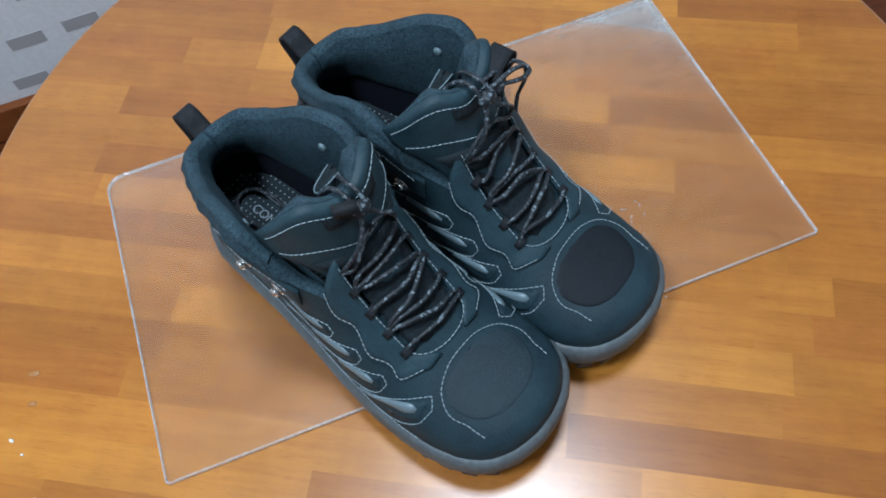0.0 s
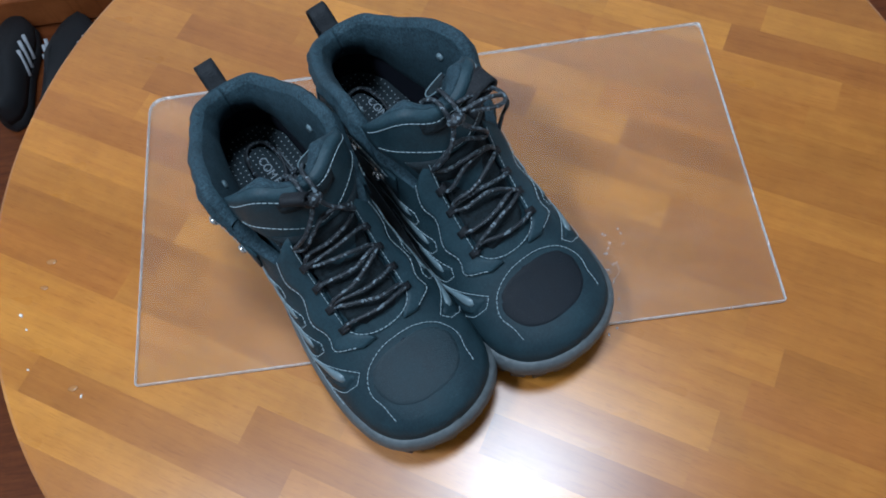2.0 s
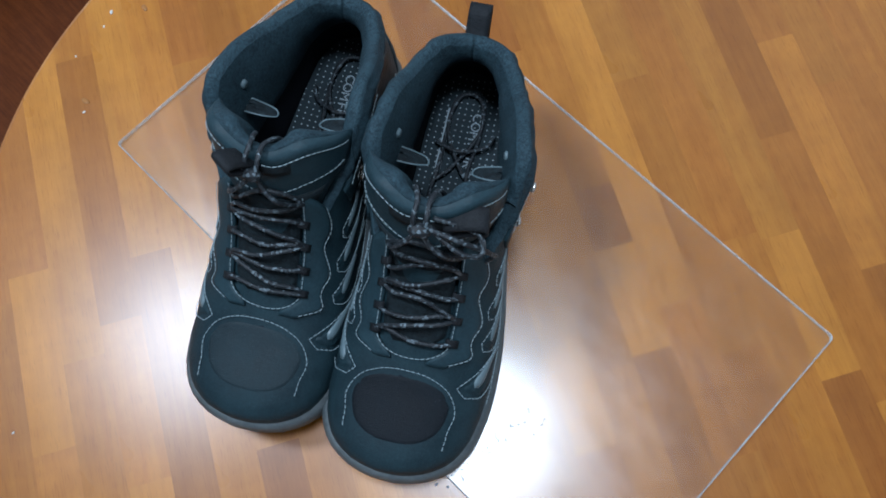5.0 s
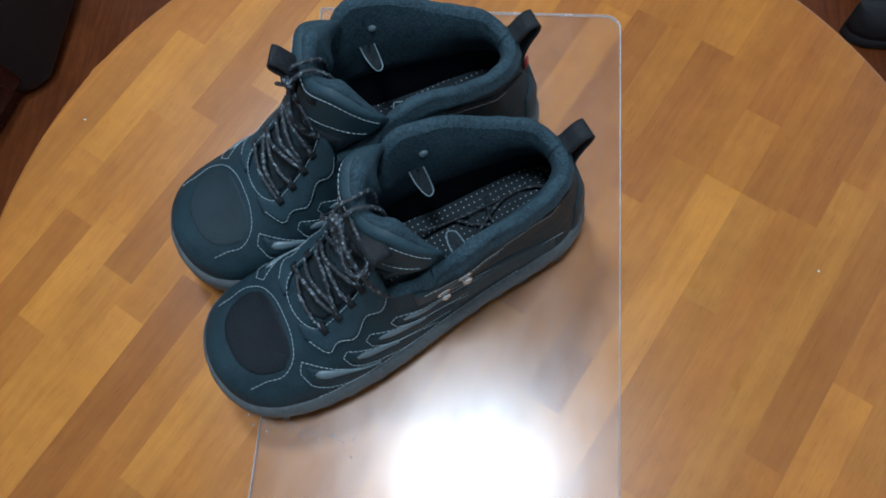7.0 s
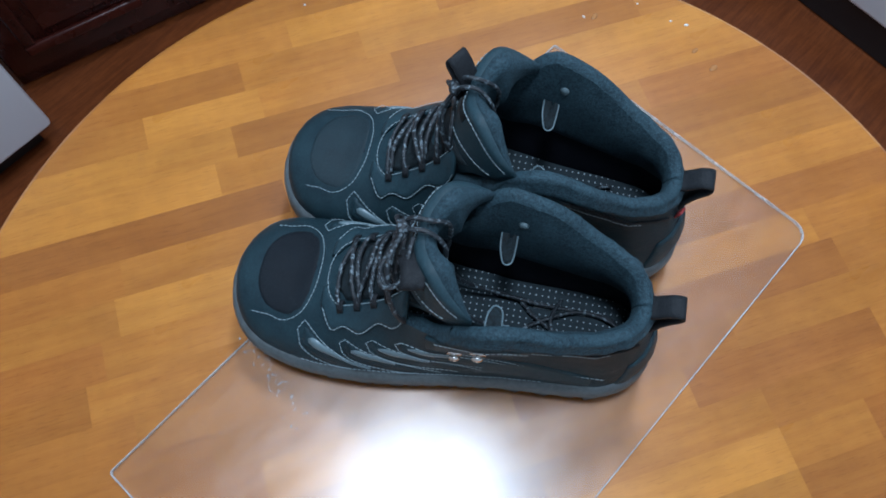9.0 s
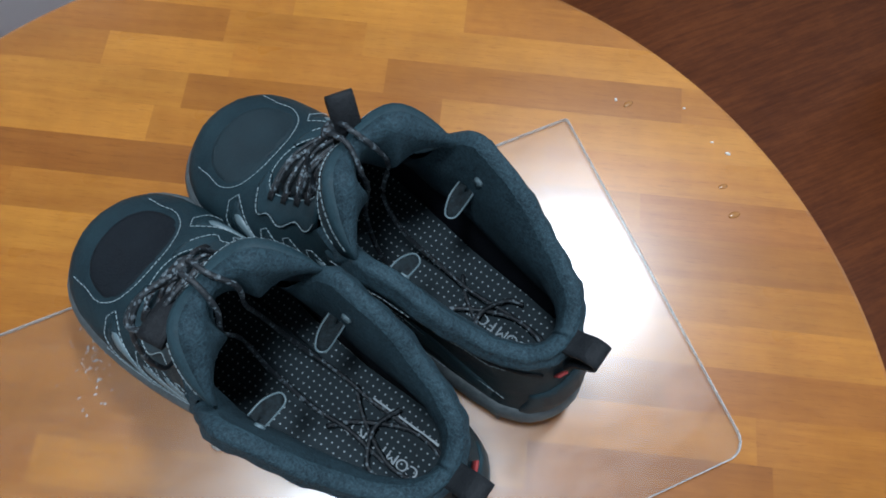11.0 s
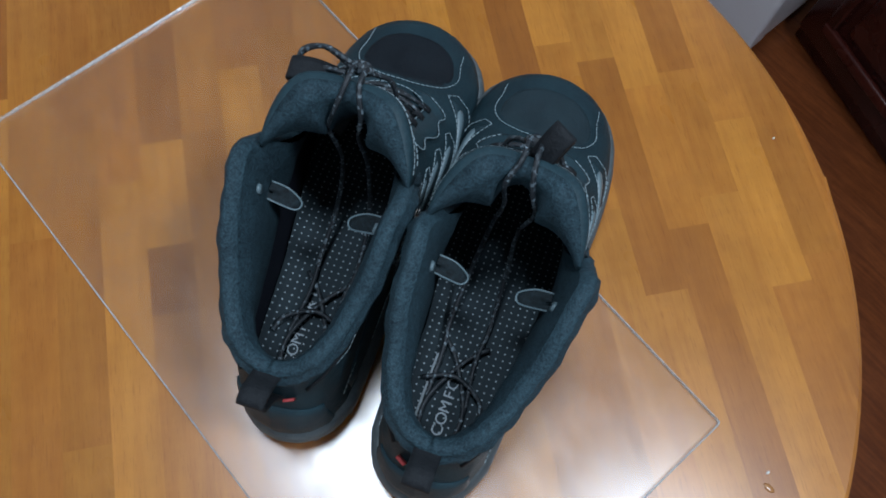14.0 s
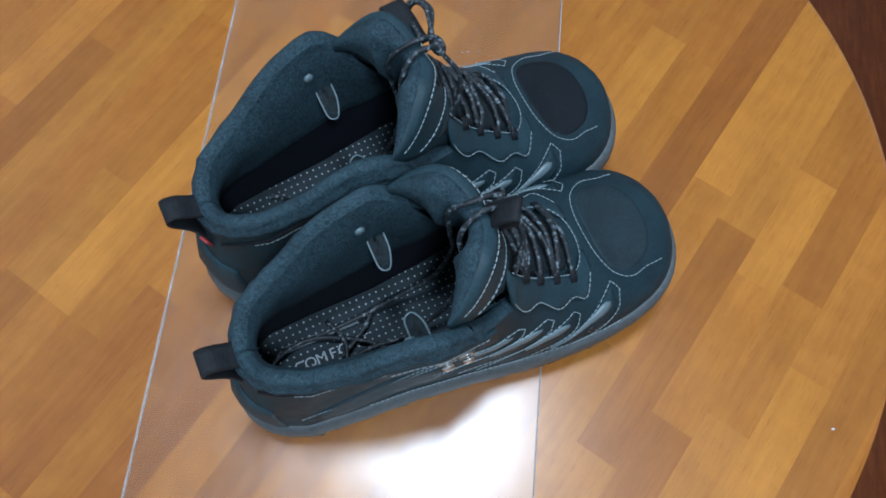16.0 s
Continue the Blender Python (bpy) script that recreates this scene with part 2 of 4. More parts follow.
profile = [(0.30, 0.0), (0.30, 0.02), (0.10, 0.05), (0.05, 0.10), (0.045, 0.40), (0.055, 0.62), (0.12, 0.70), (0.25, TOP - 0.028)]
rings = [[pillar.verts.new((r * math.cos(a * math.tau / 40), r * math.sin(a * math.tau / 40), z)) for a in range(40)] for r, z in profile]
for a, b in zip(rings, rings[1:]):
    for i in range(40):
        pillar.faces.new((a[i], a[(i + 1) % 40], b[(i + 1) % 40], b[i]))
pillar.faces.new(rings[0][::-1])
pillar.faces.new(rings[-1])
part("pedestal", pillar, TONES[3], table, "turned wooden pedestal")

# ---- things on the floor round the table ----
fridge = thing("refrigerator", "white enamelled refrigerator standing on a dark wood floor", "refrigerator", pose(0.315, -0.815, 0))
part("body", box_bm(0.008, 0.60, -0.62, -0.055, 0.045, 1.42, 0.008), ENAMEL, fridge)
part("door", box_bm(0.0, 0.608, -0.050, 0.0, 0.07, 1.42, 0.010, 3), ENAMEL, fridge)
part("door_seal", box_bm(0.014, 0.594, -0.056, -0.049, 0.08, 1.41), material("grey_rubber_seal", (0.35, 0.35, 0.36), 0.7), fridge, "grey rubber door seal", smooth=False)
part("plinth", box_bm(0.03, 0.58, -0.58, -0.045, 0.0, 0.05), BLACK_PLASTIC, fridge, "black plinth", smooth=False)

cabinet = thing("cabinet", "dark mahogany cabinet with raised-panel doors", "cabinet", pose(-0.33, -0.785, 0, 0, 0, -16))
part("body", box_bm(0.0, 0.66, -0.40, -0.022, 0.0, 0.86, 0.004), CABINET_WOOD, cabinet)
for x0 in (0.006, 0.334):
    door = part("door", box_bm(x0, x0 + 0.320, -0.021, 0.0, 0.05, 0.82, 0.004), CABINET_WOOD, cabinet)
    for a, b, c, d in ((0.045, 0.275, 0.095, 0.12), (0.045, 0.275, 0.75, 0.775), (0.045, 0.07, 0.121, 0.749), (0.25, 0.275, 0.121, 0.749)):
        part("moulding", box_bm(x0 + a, x0 + b, -0.002, 0.011, c, d, 0.005, 3), CABINET_WOOD, door)
    part("raised_panel", box_bm(x0 + 0.09, x0 + 0.23, -0.002, 0.008, 0.14, 0.73, 0.006, 2), CABINET_WOOD, door)

stove = thing("washing_machine", "white enamelled appliance with a black plinth", "appliance", pose(-0.885, 0.405, 0, 0, 0, 84))
part("body", box_bm(-0.62, 0.0, -0.004, 0.56, 0.085, 0.85, 0.012, 3), ENAMEL, stove, m=pose(0, 0, 0))
part("plinth", box_bm(-0.60, -0.012, 0.012, 0.54, 0.0, 0.085), BLACK_PLASTIC, stove, "black plinth", smooth=False)


SNEAKER = material("black_sneaker_cloth", (0.008, 0.009, 0.011), 0.7, build=lambda nt, b: bump(nt, b, noise_tex(nt, coords(nt), 500, 3), 0.5, 0.0008))
PALE_STRIPE = material("pale_stripe", (0.42, 0.44, 0.47), 0.5)


def sneaker(m, label):
    """A low shoe: sole, lofted upper and three stripes on each side."""
    ob = thing("sneaker", label, "shoe", m, "sneakers by the wall")
    def outline(y):
        return float(np.interp(y, (0, 0.01, 0.04, 0.12, 0.20, 0.25, 0.28, 0.29), (0.0, 0.02, 0.033, 0.034, 0.046, 0.040, 0.020, 0.0)))
    ys = [0.29 * (1 - math.cos(math.pi * i / 22)) / 2 for i in range(23)]
    def loop(k, z):
        side = [(outline(y) * k, y, z(y)) for y in ys]
        return side + [(-x, y, zz) for x, y, zz in side[-2:0:-1]]
    def crown(y):
        return float(np.interp(y, (0, 0.05, 0.10, 0.14, 0.22, 0.29), (0.095, 0.080, 0.085, 0.095, 0.060, 0.040)))
    rows = [loop(k, lambda y, f=f: 0.022 + (crown(y) - 0.022) * f) for k, f in ((1.0, 0.0), (1.03, 0.3), (0.96, 0.6), (0.75, 0.88), (0.35, 1.0))]
    part("upper", loft(rows, 1, caps=(True, True)), SNEAKER, ob)
    part("sole", loft([loop(1.02, lambda y: 0.0), loop(1.08, lambda y: 0.005), loop(1.06, lambda y: 0.023), loop(0.9, lambda y: 0.025)], 1, caps=(True, True)), SNEAKER, ob)
    for side in (1, -1):
        for i in range(3):
            y = 0.12 + 0.022 * i
            pts = [(side * outline(y + 0.03 * f) * (1.045 - 0.13 * f), y + 0.03 * f, 0.026 + (crown(y) - 0.030) * f * 0.8) for f in (0.0, 0.35, 0.7, 1.0)]
            part("stripe", tube_bm(pts, 0.0045, 6), PALE_STRIPE, ob)
    return ob


# ---- glass plate ----
def thin_glass(name, haze, gloss_low, gloss_high):
    m = bpy.data.materials.new(name)
    m.use_nodes = True
    nt = m.node_tree
    nt.nodes.remove(nt.nodes["Principled BSDF"])
    clear = add(nt, "ShaderNodeBsdfTransparent", Color=(0.985, 0.992, 0.990, 1))
    shine = add(nt, "ShaderNodeBsdfGlossy", Color=(1, 1, 1, 1))
    # whitish diffuse share: pales the glass, and paints sparkle into the water drops
    dust = add(nt, "ShaderNodeBsdfDiffuse", Color=(0.62, 0.66, 0.68, 1))
    smear = noise_tex(nt, coords(nt, (1, 2.2, 1)), 16, 6, 0.65)
    nt.links.new(ramp(nt, smear, [(0.35, (gloss_low,) * 3), (0.72, (gloss_high,) * 3)]), shine.inputs["Roughness"])
    fresnel = add(nt, "ShaderNodeFresnel", IOR=1.42)
    first = nt.nodes.new("ShaderNodeMixShader")
    second = nt.nodes.new("ShaderNodeMixShader")
    specks = noise_tex(nt, coords(nt), 420, 3, 0.6)
    grime = noise_tex(nt, coords(nt), 14, 5, 0.7)
    nt.links.new(mix(nt, 1.0, ramp(nt, specks, [(0.40, (haze,) * 3), (0.74, (haze * 2.2,) * 3)]), ramp(nt, grime, [(0.3, (0.5,) * 3), (0.75, (1.3,) * 3)]), "MULTIPLY"), second.inputs[0])
    nt.links.new(fresnel.outputs[0], first.inputs[0])
    nt.links.new(clear.outputs[0], first.inputs[1])
    nt.links.new(shine.outputs[0], first.inputs[2])
    nt.links.new(first.outputs[0], second.inputs[1])
    nt.links.new(dust.outputs[0], second.inputs[2])
    nt.links.new(second.outputs[0], nt.nodes["Material Output"].inputs["Surface"])
    return m


GLASS = thin_glass("smeared_clear_glass", 0.010, 0.19, 0.33)
GLASS_EDGE = thin_glass("ground_glass_edge", 0.38, 0.15, 0.35)


def plate_bm(w, h, r_round, thick):
    """A plate with two rounded corners at the far side and two nearly square ones."""
    loop = []
    for cx, cy, a0, r in ((w, 0, -90, 0.003), (w, h, 0, 0.004), (0, h, 90, r_round), (0, 0, 180, 0.003)):
        ox = cx - r if cx else r
        oy = cy - r if cy else r
        for k in range(7):
            a = radians(a0 + 15 * k)
            loop.append((ox + r * math.cos(a), oy + r * math.sin(a)))
    bm = bmesh.new()
    rings = []
    for z, cut in ((0.0, 0.0006), (0.0006, 0), (thick - 0.001, 0), (thick, 0.001)):
        ring = []
        for x, y in loop:
            ring.append(bm.verts.new((x + (cut if x < w / 2 else -cut), y + (cut if y < h / 2 else -cut), z)))
        rings.append(ring)
    n = len(loop)
    for a, b in zip(rings, rings[1:]):
        for i in range(n):
            bm.faces.new((a[i], a[(i + 1) % n], b[(i + 1) % n], b[i]))
    bm.faces.new(rings[0][::-1])
    bm.faces.new(rings[-1])
    return bm


PLATE = 0.0045
plate = thing("glass_plate", "clear rectangular glass shelf lying on the wooden table", "glass plate", pose(0, 0, TOP + 0.0004))
pane = part("pane", plate_bm(0.50, 0.267, 0.014, PLATE), GLASS, plate, smooth=False)
pane.data.materials.append(GLASS_EDGE)
for face in pane.data.polygons:
    face.material_index = 1 if abs(face.normal.z) < 0.9 else 0


# ---- boots ----
def nubuck(light, dark, scale=700.0, strength=0.3):
    def build(nt, b):
        fine = noise_tex(nt, coords(nt), scale, 4, 0.7)
        scuff = noise_tex(nt, coords(nt), 38, 5, 0.7)
        dust = noise_tex(nt, coords(nt), 900, 2, 0.8)
        col = mix(nt, 0.5, ramp(nt, fine, [(0.3, dark), (0.7, light)]), ramp(nt, scuff, [(0.35, dark), (0.7, light)]))
        col = mix(nt, ramp(nt, dust, [(0.66, (0,) * 3), (0.80, (0.22,) * 3)]), col, (0.20, 0.25, 0.27))
        nt.links.new(col, b.inputs["Base Color"])
        nt.links.new(ramp(nt, scuff, [(0.3, (0.46,) * 3), (0.7, (0.70,) * 3)]), b.inputs["Roughness"])
        both = mix(nt, 0.35, fine, noise_tex(nt, coords(nt), 130, 3, 0.6))
        bump(nt, b, both, strength * 1.5, 0.001)
    return build


def woven(light, dark, pitch=900.0, strength=0.6):
    def build(nt, b):
        across = noise_tex(nt, coords(nt, (1, 1, 0.35)), pitch, 2, 0.6)
        along = noise_tex(nt, coords(nt, (0.35, 0.35, 1)), pitch, 2, 0.6)
        fold = noise_tex(nt, coords(nt), 45, 5, 0.65)
        both = mix(nt, 0.5, across, along)
        col = mix(nt, 0.22, ramp(nt, both, [(0.34, dark), (0.68, light)]), ramp(nt, fold, [(0.35, dark), (0.68, light)]))
        nt.links.new(col, b.inputs["Base Color"])
        bump(nt, b, mix(nt, 0.15, both, fold), strength, 0.0012)
        b.inputs["Specular IOR Level"].default_value = 0.25
    return build


NUBUCK = material("dark_teal_grey_nubuck", (0.022, 0.032, 0.037), 0.55, build=nubuck((0.021, 0.047, 0.058), (0.007, 0.016, 0.022)), Specular_IOR_Level=0.2)
SUEDE = material("black_suede", (0.011, 0.013, 0.016), 0.8, build=nubuck((0.009, 0.014, 0.019), (0.003, 0.005, 0.008), 900, 0.5), Specular_IOR_Level=0.2)
TOE_DUSTY = material("dusty_dark_suede", (0.02, 0.03, 0.034), 0.75, build=nubuck((0.018, 0.038, 0.047), (0.006, 0.014, 0.019), 900, 0.5), Specular_IOR_Level=0.3)
OVERLAY = material("teal_grey_leather", (0.030, 0.046, 0.053), 0.40, build=nubuck((0.025, 0.056, 0.070), (0.011, 0.025, 0.033), 500, 0.2), Specular_IOR_Level=0.25)
PALE_TRIM = material("pale_blue_grey_piping", (0.12, 0.17, 0.19), 0.35, build=lambda nt, b: bump(nt, b, noise_tex(nt, coords(nt), 500, 2), 0.1, 0.0004))
LINING = material("navy_black_lining", (0.012, 0.018, 0.023), 0.85, build=woven((0.006, 0.008, 0.017), (0.003, 0.004, 0.010)))
COLLAR = material("ribbed_black_collar_fabric", (0.014, 0.022, 0.027), 0.75, build=woven((0.042, 0.082, 0.103), (0.005, 0.012, 0.018), 1050, 0.9))
MESH = material("black_mesh_fabric", (0.010, 0.013, 0.015), 0.8, build=woven((0.016, 0.028, 0.034), (0.004, 0.005, 0.006), 600, 0.9))
WEBBING = material("black_webbing", (0.010, 0.012, 0.015), 0.7, build=woven((0.016, 0.019, 0.022), (0.005, 0.006, 0.008), 1000, 0.8))
RUBBER = material("dark_rubber", (0.012, 0.013, 0.014), 0.6, build=nubuck((0.017, 0.018, 0.019), (0.008, 0.009, 0.010), 300, 0.3))
MIDSOLE = material("grey_rubber_rand", (0.060, 0.068, 0.070), 0.5, build=nubuck((0.110, 0.130, 0.137), (0.040, 0.051, 0.056), 260, 0.25))
THREAD = material("pale_grey_thread", (0.30, 0.38, 0.41), 0.7)
STEEL = material("bright_nickel", (0.62, 0.62, 0.60), 0.22, 1.0, build=lambda nt, b: bump(nt, b, noise_tex(nt, coords(nt), 400, 2), 0.05, 0.0003))
RED_TAG = material("red_tag_cloth", (0.30, 0.03, 0.03), 0.7)


def lace_build(nt, b):
    n = nt.nodes.new("ShaderNodeTexVoronoi")
    n.inputs["Scale"].default_value = 620
    nt.links.new(coords(nt), n.inputs["Vector"])
    nt.links.new(ramp(nt, n.outputs["Color"], [(0.68, (0.008, 0.012, 0.016)), (0.86, (0.14, 0.18, 0.205))]), b.inputs["Base Color"])
    bump(nt, b, n.outputs["Distance"], 0.5, 0.0006)


LACE = material("black_lace_with_grey_flecks", (0.02, 0.02, 0.03), 0.6, build=lace_build)


def insole_build(nt, b):
    tc = nt.nodes.new("ShaderNodeTexCoord")
    flat = nt.nodes.new("ShaderNodeVectorMath")
    flat.operation = "MULTIPLY"
    flat.inputs[1].default_value = (222, 222, 0)
    nt.links.new(tc.outputs["Object"], flat.inputs[0])
    fr = nt.nodes.new("ShaderNodeVectorMath")
    fr.operation = "FRACTION"
    nt.links.new(flat.outputs[0], fr.inputs[0])
    d = nt.nodes.new("ShaderNodeVectorMath")
    d.operation = "DISTANCE"
    d.inputs[1].default_value = (0.5, 0.5, 0)
    nt.links.new(fr.outputs[0], d.inputs[0])
    dots = ramp(nt, d.outputs["Value"], [(0.085, (0.34, 0.40, 0.43)), (0.15, (0.020, 0.030, 0.036))])
    worn = noise_tex(nt, coords(nt), 55, 4, 0.7)
    col = mix(nt, ramp(nt, worn, [(0.30, (0.45,) * 3), (0.46, (1.0,) * 3)]), (0.012, 0.014, 0.017), dots)
    nt.links.new(col, b.inputs["Base Color"])
    bump(nt, b, worn, 0.5, 0.002)


INSOLE = material("black_dotted_insole", (0.012, 0.014, 0.017), 0.7, build=insole_build, Specular_IOR_Level=0.15)
PRINT = material("worn_grey_print", (0.26, 0.31, 0.34), 0.45)

TOPLINE = [(0.300, 0.036), (0.2985, 0.043), (0.294, 0.0485), (0.285, 0.0535), (0.270, 0.0590), (0.250, 0.0662), (0.232, 0.0750), (0.215, 0.0855),
           (0.200, 0.101), (0.187, 0.116), (0.177, 0.132), (0.169, 0.150), (0.163, 0.168), (0.158, 0.186), (0.145, 0.235), (0.07, 0.36), (0.0, 0.50)]
HEELLINE = [(0.0, 0.006), (0.03, 0.004), (0.055, 0.004), (0.075, 0.009), (0.095, 0.016), (0.108, 0.020), (0.12, 0.021), (0.145, 0.021), (0.18, 0.020)]
OUTER = [(-0.01, 0.0), (0.0, 0.0), (0.002, 0.0105), (0.006, 0.0185), (0.014, 0.0265), (0.03, 0.034), (0.06, 0.037), (0.10, 0.0395), (0.14, 0.0445),
         (0.175, 0.0505), (0.205, 0.054), (0.23, 0.0545), (0.25, 0.0530), (0.268, 0.0490), (0.280, 0.0435), (0.289, 0.0355), (0.295, 0.0255), (0.299, 0.013), (0.3005, 0.0)]
INNER = [(-0.01, 0.0), (0.0, 0.0), (0.002, 0.0105), (0.006, 0.0185), (0.014, 0.0265), (0.03, 0.033), (0.06, 0.0345), (0.10, 0.0345), (0.14, 0.038),
         (0.175, 0.044), (0.205, 0.049), (0.23, 0.0515), (0.25, 0.0515), (0.268, 0.0485), (0.280, 0.0435), (0.289, 0.0355), (0.295, 0.0255), (0.299, 0.013), (0.3005, 0.0)]
RIM = [(0.0, 0.115), (0.020, 0.1165), (0.032, 0.126), (0.044, 0.129), (0.058, 0.134), (0.076, 0.145), (0.093, 0.155), (0.108, 0.160), (0.118, 0.160), (0.127, 0.155), (0.137, 0.144), (0.150, 0.135), (0.165, 0.128)]
FLAP_END = [(0.094, 0.206), (0.110, 0.184), (0.125, 0.171), (0.148, 0.159), (0.180, 0.140)]
COLLAR_TOP = 0.180
BED = 0.050


def interp(x, pairs):
    return float(np.interp(x, [p[0] for p in pairs], [p[1] for p in pairs]))


def ease(x, a, b):
    t = min(1.0, max(0.0, (x - a) / (b - a)))
    return t * t * (3 - 2 * t)


def toe_spring(y):
    return 0.015 * max(0.0, (y - 0.19) / 0.11) ** 2 + 0.004 * max(0.0, (0.05 - y) / 0.05) ** 2


def top_at(y):
    return interp(y, TOPLINE[::-1])


def front_at(z):
    return interp(z, [(b, a) for a, b in TOPLINE])


def base_half(y, side):
    return interp(y, OUTER if side > 0 else INNER)


def half(y, z, side):
    """Half width of the upper at y and z; side +1 is the outer side."""
    w = base_half(y - (interp(z, HEELLINE)) * ease(0.16 - y, 0.0, 0.10), side)
    k = min(1.0, max(0.0, (z - 0.03) / (top_at(y) - 0.03)))
    flare = 1 + ease(z, 0.085, 0.155) * (0.06 + 0.23 * ease(y, 0.03, 0.09)) * ease(0.158 - y, 0.0, 0.045)
    pinch = 1 - 0.06 * ease(z, 0.035, 0.06) * ease(y, 0.0, 0.03) * ease(0.13 - y, 0, 0.05)
    p = 2.5 + 2.5 * ease(0.165 - y, 0.0, 0.03)
    return w * flare * pinch * (1 - k ** p) ** (1 / 2.1)


def ring(z, columns, inset=0.0, rim=False):
    """The upper's outline at the height z, from the front of the outer side round the heel to the front of the inner side."""
    f = max(0.0, (z - 0.06) / (COLLAR_TOP - 0.06)) if rim else 0.0
    yb, yf = interp(z + (interp(0.02, RIM) - COLLAR_TOP) * f, HEELLINE), front_at(z)
    if rim and z > FLAP_END[0][0]:
        yf = min(yf, interp(z, FLAP_END))
    pts = []
    k = columns // 2
    for i in range(-k, k + 1):
        th = math.pi * abs(i) / k
        y = yb + (yf - yb) * (1 - math.cos(th)) / 2
        side = 1 if i < 0 else -1
        za = z + (interp(y, RIM) - COLLAR_TOP) * f * ease(0.19 - y, 0.0, 0.05)
        x = 0.0 if i == 0 else side * half(y, za, side)
        pts.append(Vector((x, y, za + toe_spring(y))))
    if inset:
        n = len(pts)
        shut = (pts[0] - pts[-1]).length < 1e-4
        moved = []
        for i, p in enumerate(pts):
            a = pts[i - 1] if i else (pts[-2] if shut else pts[0])
            b = pts[i + 1] if i < n - 1 else (pts[1] if shut else pts[-1])
            d = b - a
            normal = Vector((d.y, -d.x, 0))
            normal = normal.normalized() if normal.length > 1e-9 else Vector()
            moved.append(p - normal * -inset)
        pts = moved
    return pts


def over(y, phi, lift=0.0):
    """A place on the forefoot: phi 0 is the outer sole edge, 90 the top, 180 the inner sole edge."""
    def spot(yy, pp):
        a = radians(min(179.5, max(0.5, pp)))
        side = 1 if pp < 90 else -1
        w = base_half(yy - interp(0.05, HEELLINE), side)
        return Vector((side * w * abs(math.cos(a)) ** (2 / 2.1), yy, 0.03 + (top_at(yy) - 0.03) * math.sin(a) ** (2 / 2.5) + toe_spring(yy)))
    p = spot(y, phi)
    n = (spot(y, phi + 1.5) - spot(y, phi - 1.5)).cross(spot(y + 0.002, phi) - spot(y - 0.002, phi))
    n = n.normalized() if n.length > 1e-12 else Vector((0, 0, 1))
    if n.z < 0 or (abs(phi - 90) > 60 and n.x * (90 - phi) < 0):
        n = -n
    return p + n * lift


def flank(y, z, side, lift=0.0):
    """A place on the side of the boot, by y and height."""
    def spot(yy, zz):
        return Vector((side * half(yy, zz, side), yy, zz + toe_spring(yy)))
    p = spot(y, z)
    n = (spot(y + 0.002, z) - spot(y - 0.002, z)).cross(spot(y, z + 0.002) - spot(y, z - 0.002))
    n = n.normalized() if n.length > 1e-12 else Vector((side, 0, 0))
    if n.x * side < 0:
        n = -n
    return p + n * lift


def flip(pts, mirror):
    return [Vector((p[0] * mirror, p[1], p[2])) for p in pts]


def loft(rings, mirror, closed=True, caps=(False, False)):
    bm = bmesh.new()
    rows = [[bm.verts.new((p[0] * mirror, p[1], p[2])) for p in r] for r in rings]
    for a, b in zip(rows, rows[1:]):
        n = len(a)
        for i in range(n if closed else n - 1):
            j = (i + 1) % n
            bm.faces.new((a[i], a[j], b[j], b[i]))
    if caps[0]:
        bm.faces.new(rows[0][::-1])
    if caps[1]:
        bm.faces.new(rows[-1])
    return bm


def slab(grid_top, grid_low, mirror):
    """A closed sheet between two grids of points."""
    bm = bmesh.new()
    a = [[bm.verts.new((p[0] * mirror, p[1], p[2])) for p in r] for r in grid_top]
    b = [[bm.verts.new((p[0] * mirror, p[1], p[2])) for p in r] for r in grid_low]
    m, n = len(a), len(a[0])
    for i in range(m - 1):
        for j in range(n - 1):
            bm.faces.new((a[i][j], a[i + 1][j], a[i + 1][j + 1], a[i][j + 1]))
            bm.faces.new((b[i][j], b[i][j + 1], b[i + 1][j + 1], b[i + 1][j]))
    for i in range(m - 1):
        bm.faces.new((a[i][0], b[i][0], b[i + 1][0], a[i + 1][0]))
        bm.faces.new((a[i][n - 1], a[i + 1][n - 1], b[i + 1][n - 1], b[i][n - 1]))
    for j in range(n - 1):
        bm.faces.new((a[0][j], a[0][j + 1], b[0][j + 1], b[0][j]))
        bm.faces.new((a[m - 1][j], b[m - 1][j], b[m - 1][j + 1], a[m - 1][j + 1]))
    return bm


def patch(place, lows, highs, lift, mirror, thick=0.0018):
    """A raised panel: place(s, t, lift) maps the unit square onto the boot."""
    m, n = lows, highs
    top, low = [], []
    for i in range(m):
        rt, rl = [], []
        for j in range(n):
            s, t = i / (m - 1), j / (n - 1)
            edge = min(s, 1 - s, t, 1 - t)
            rt.append(place(s, t, lift - (0.0006 if edge == 0 else 0)))
            rl.append(place(s, t, lift - thick))
        top.append(rt)
        low.append(rl)
    return slab(top, low, mirror)


def stitch_into(bm, pts, mirror, dash=0.0024, gap=0.0010, radius=0.00030):
    """A row of short stitches along a line."""
    pts = flip(pts, mirror)
    dist = [0.0]
    for a, b in zip(pts, pts[1:]):
        dist.append(dist[-1] + (b - a).length)

    def at(d):
        i = max(0, min(len(pts) - 2, int(np.searchsorted(dist, d)) - 1))
        span = dist[i + 1] - dist[i]
        return pts[i].lerp(pts[i + 1], (d - dist[i]) / span if span else 0)
    d = 0.0
    while d + dash < dist[-1]:
        tube_bm([at(d), at(d + dash / 2), at(d + dash)], radius, 4, bm=bm)
        d += dash + gap


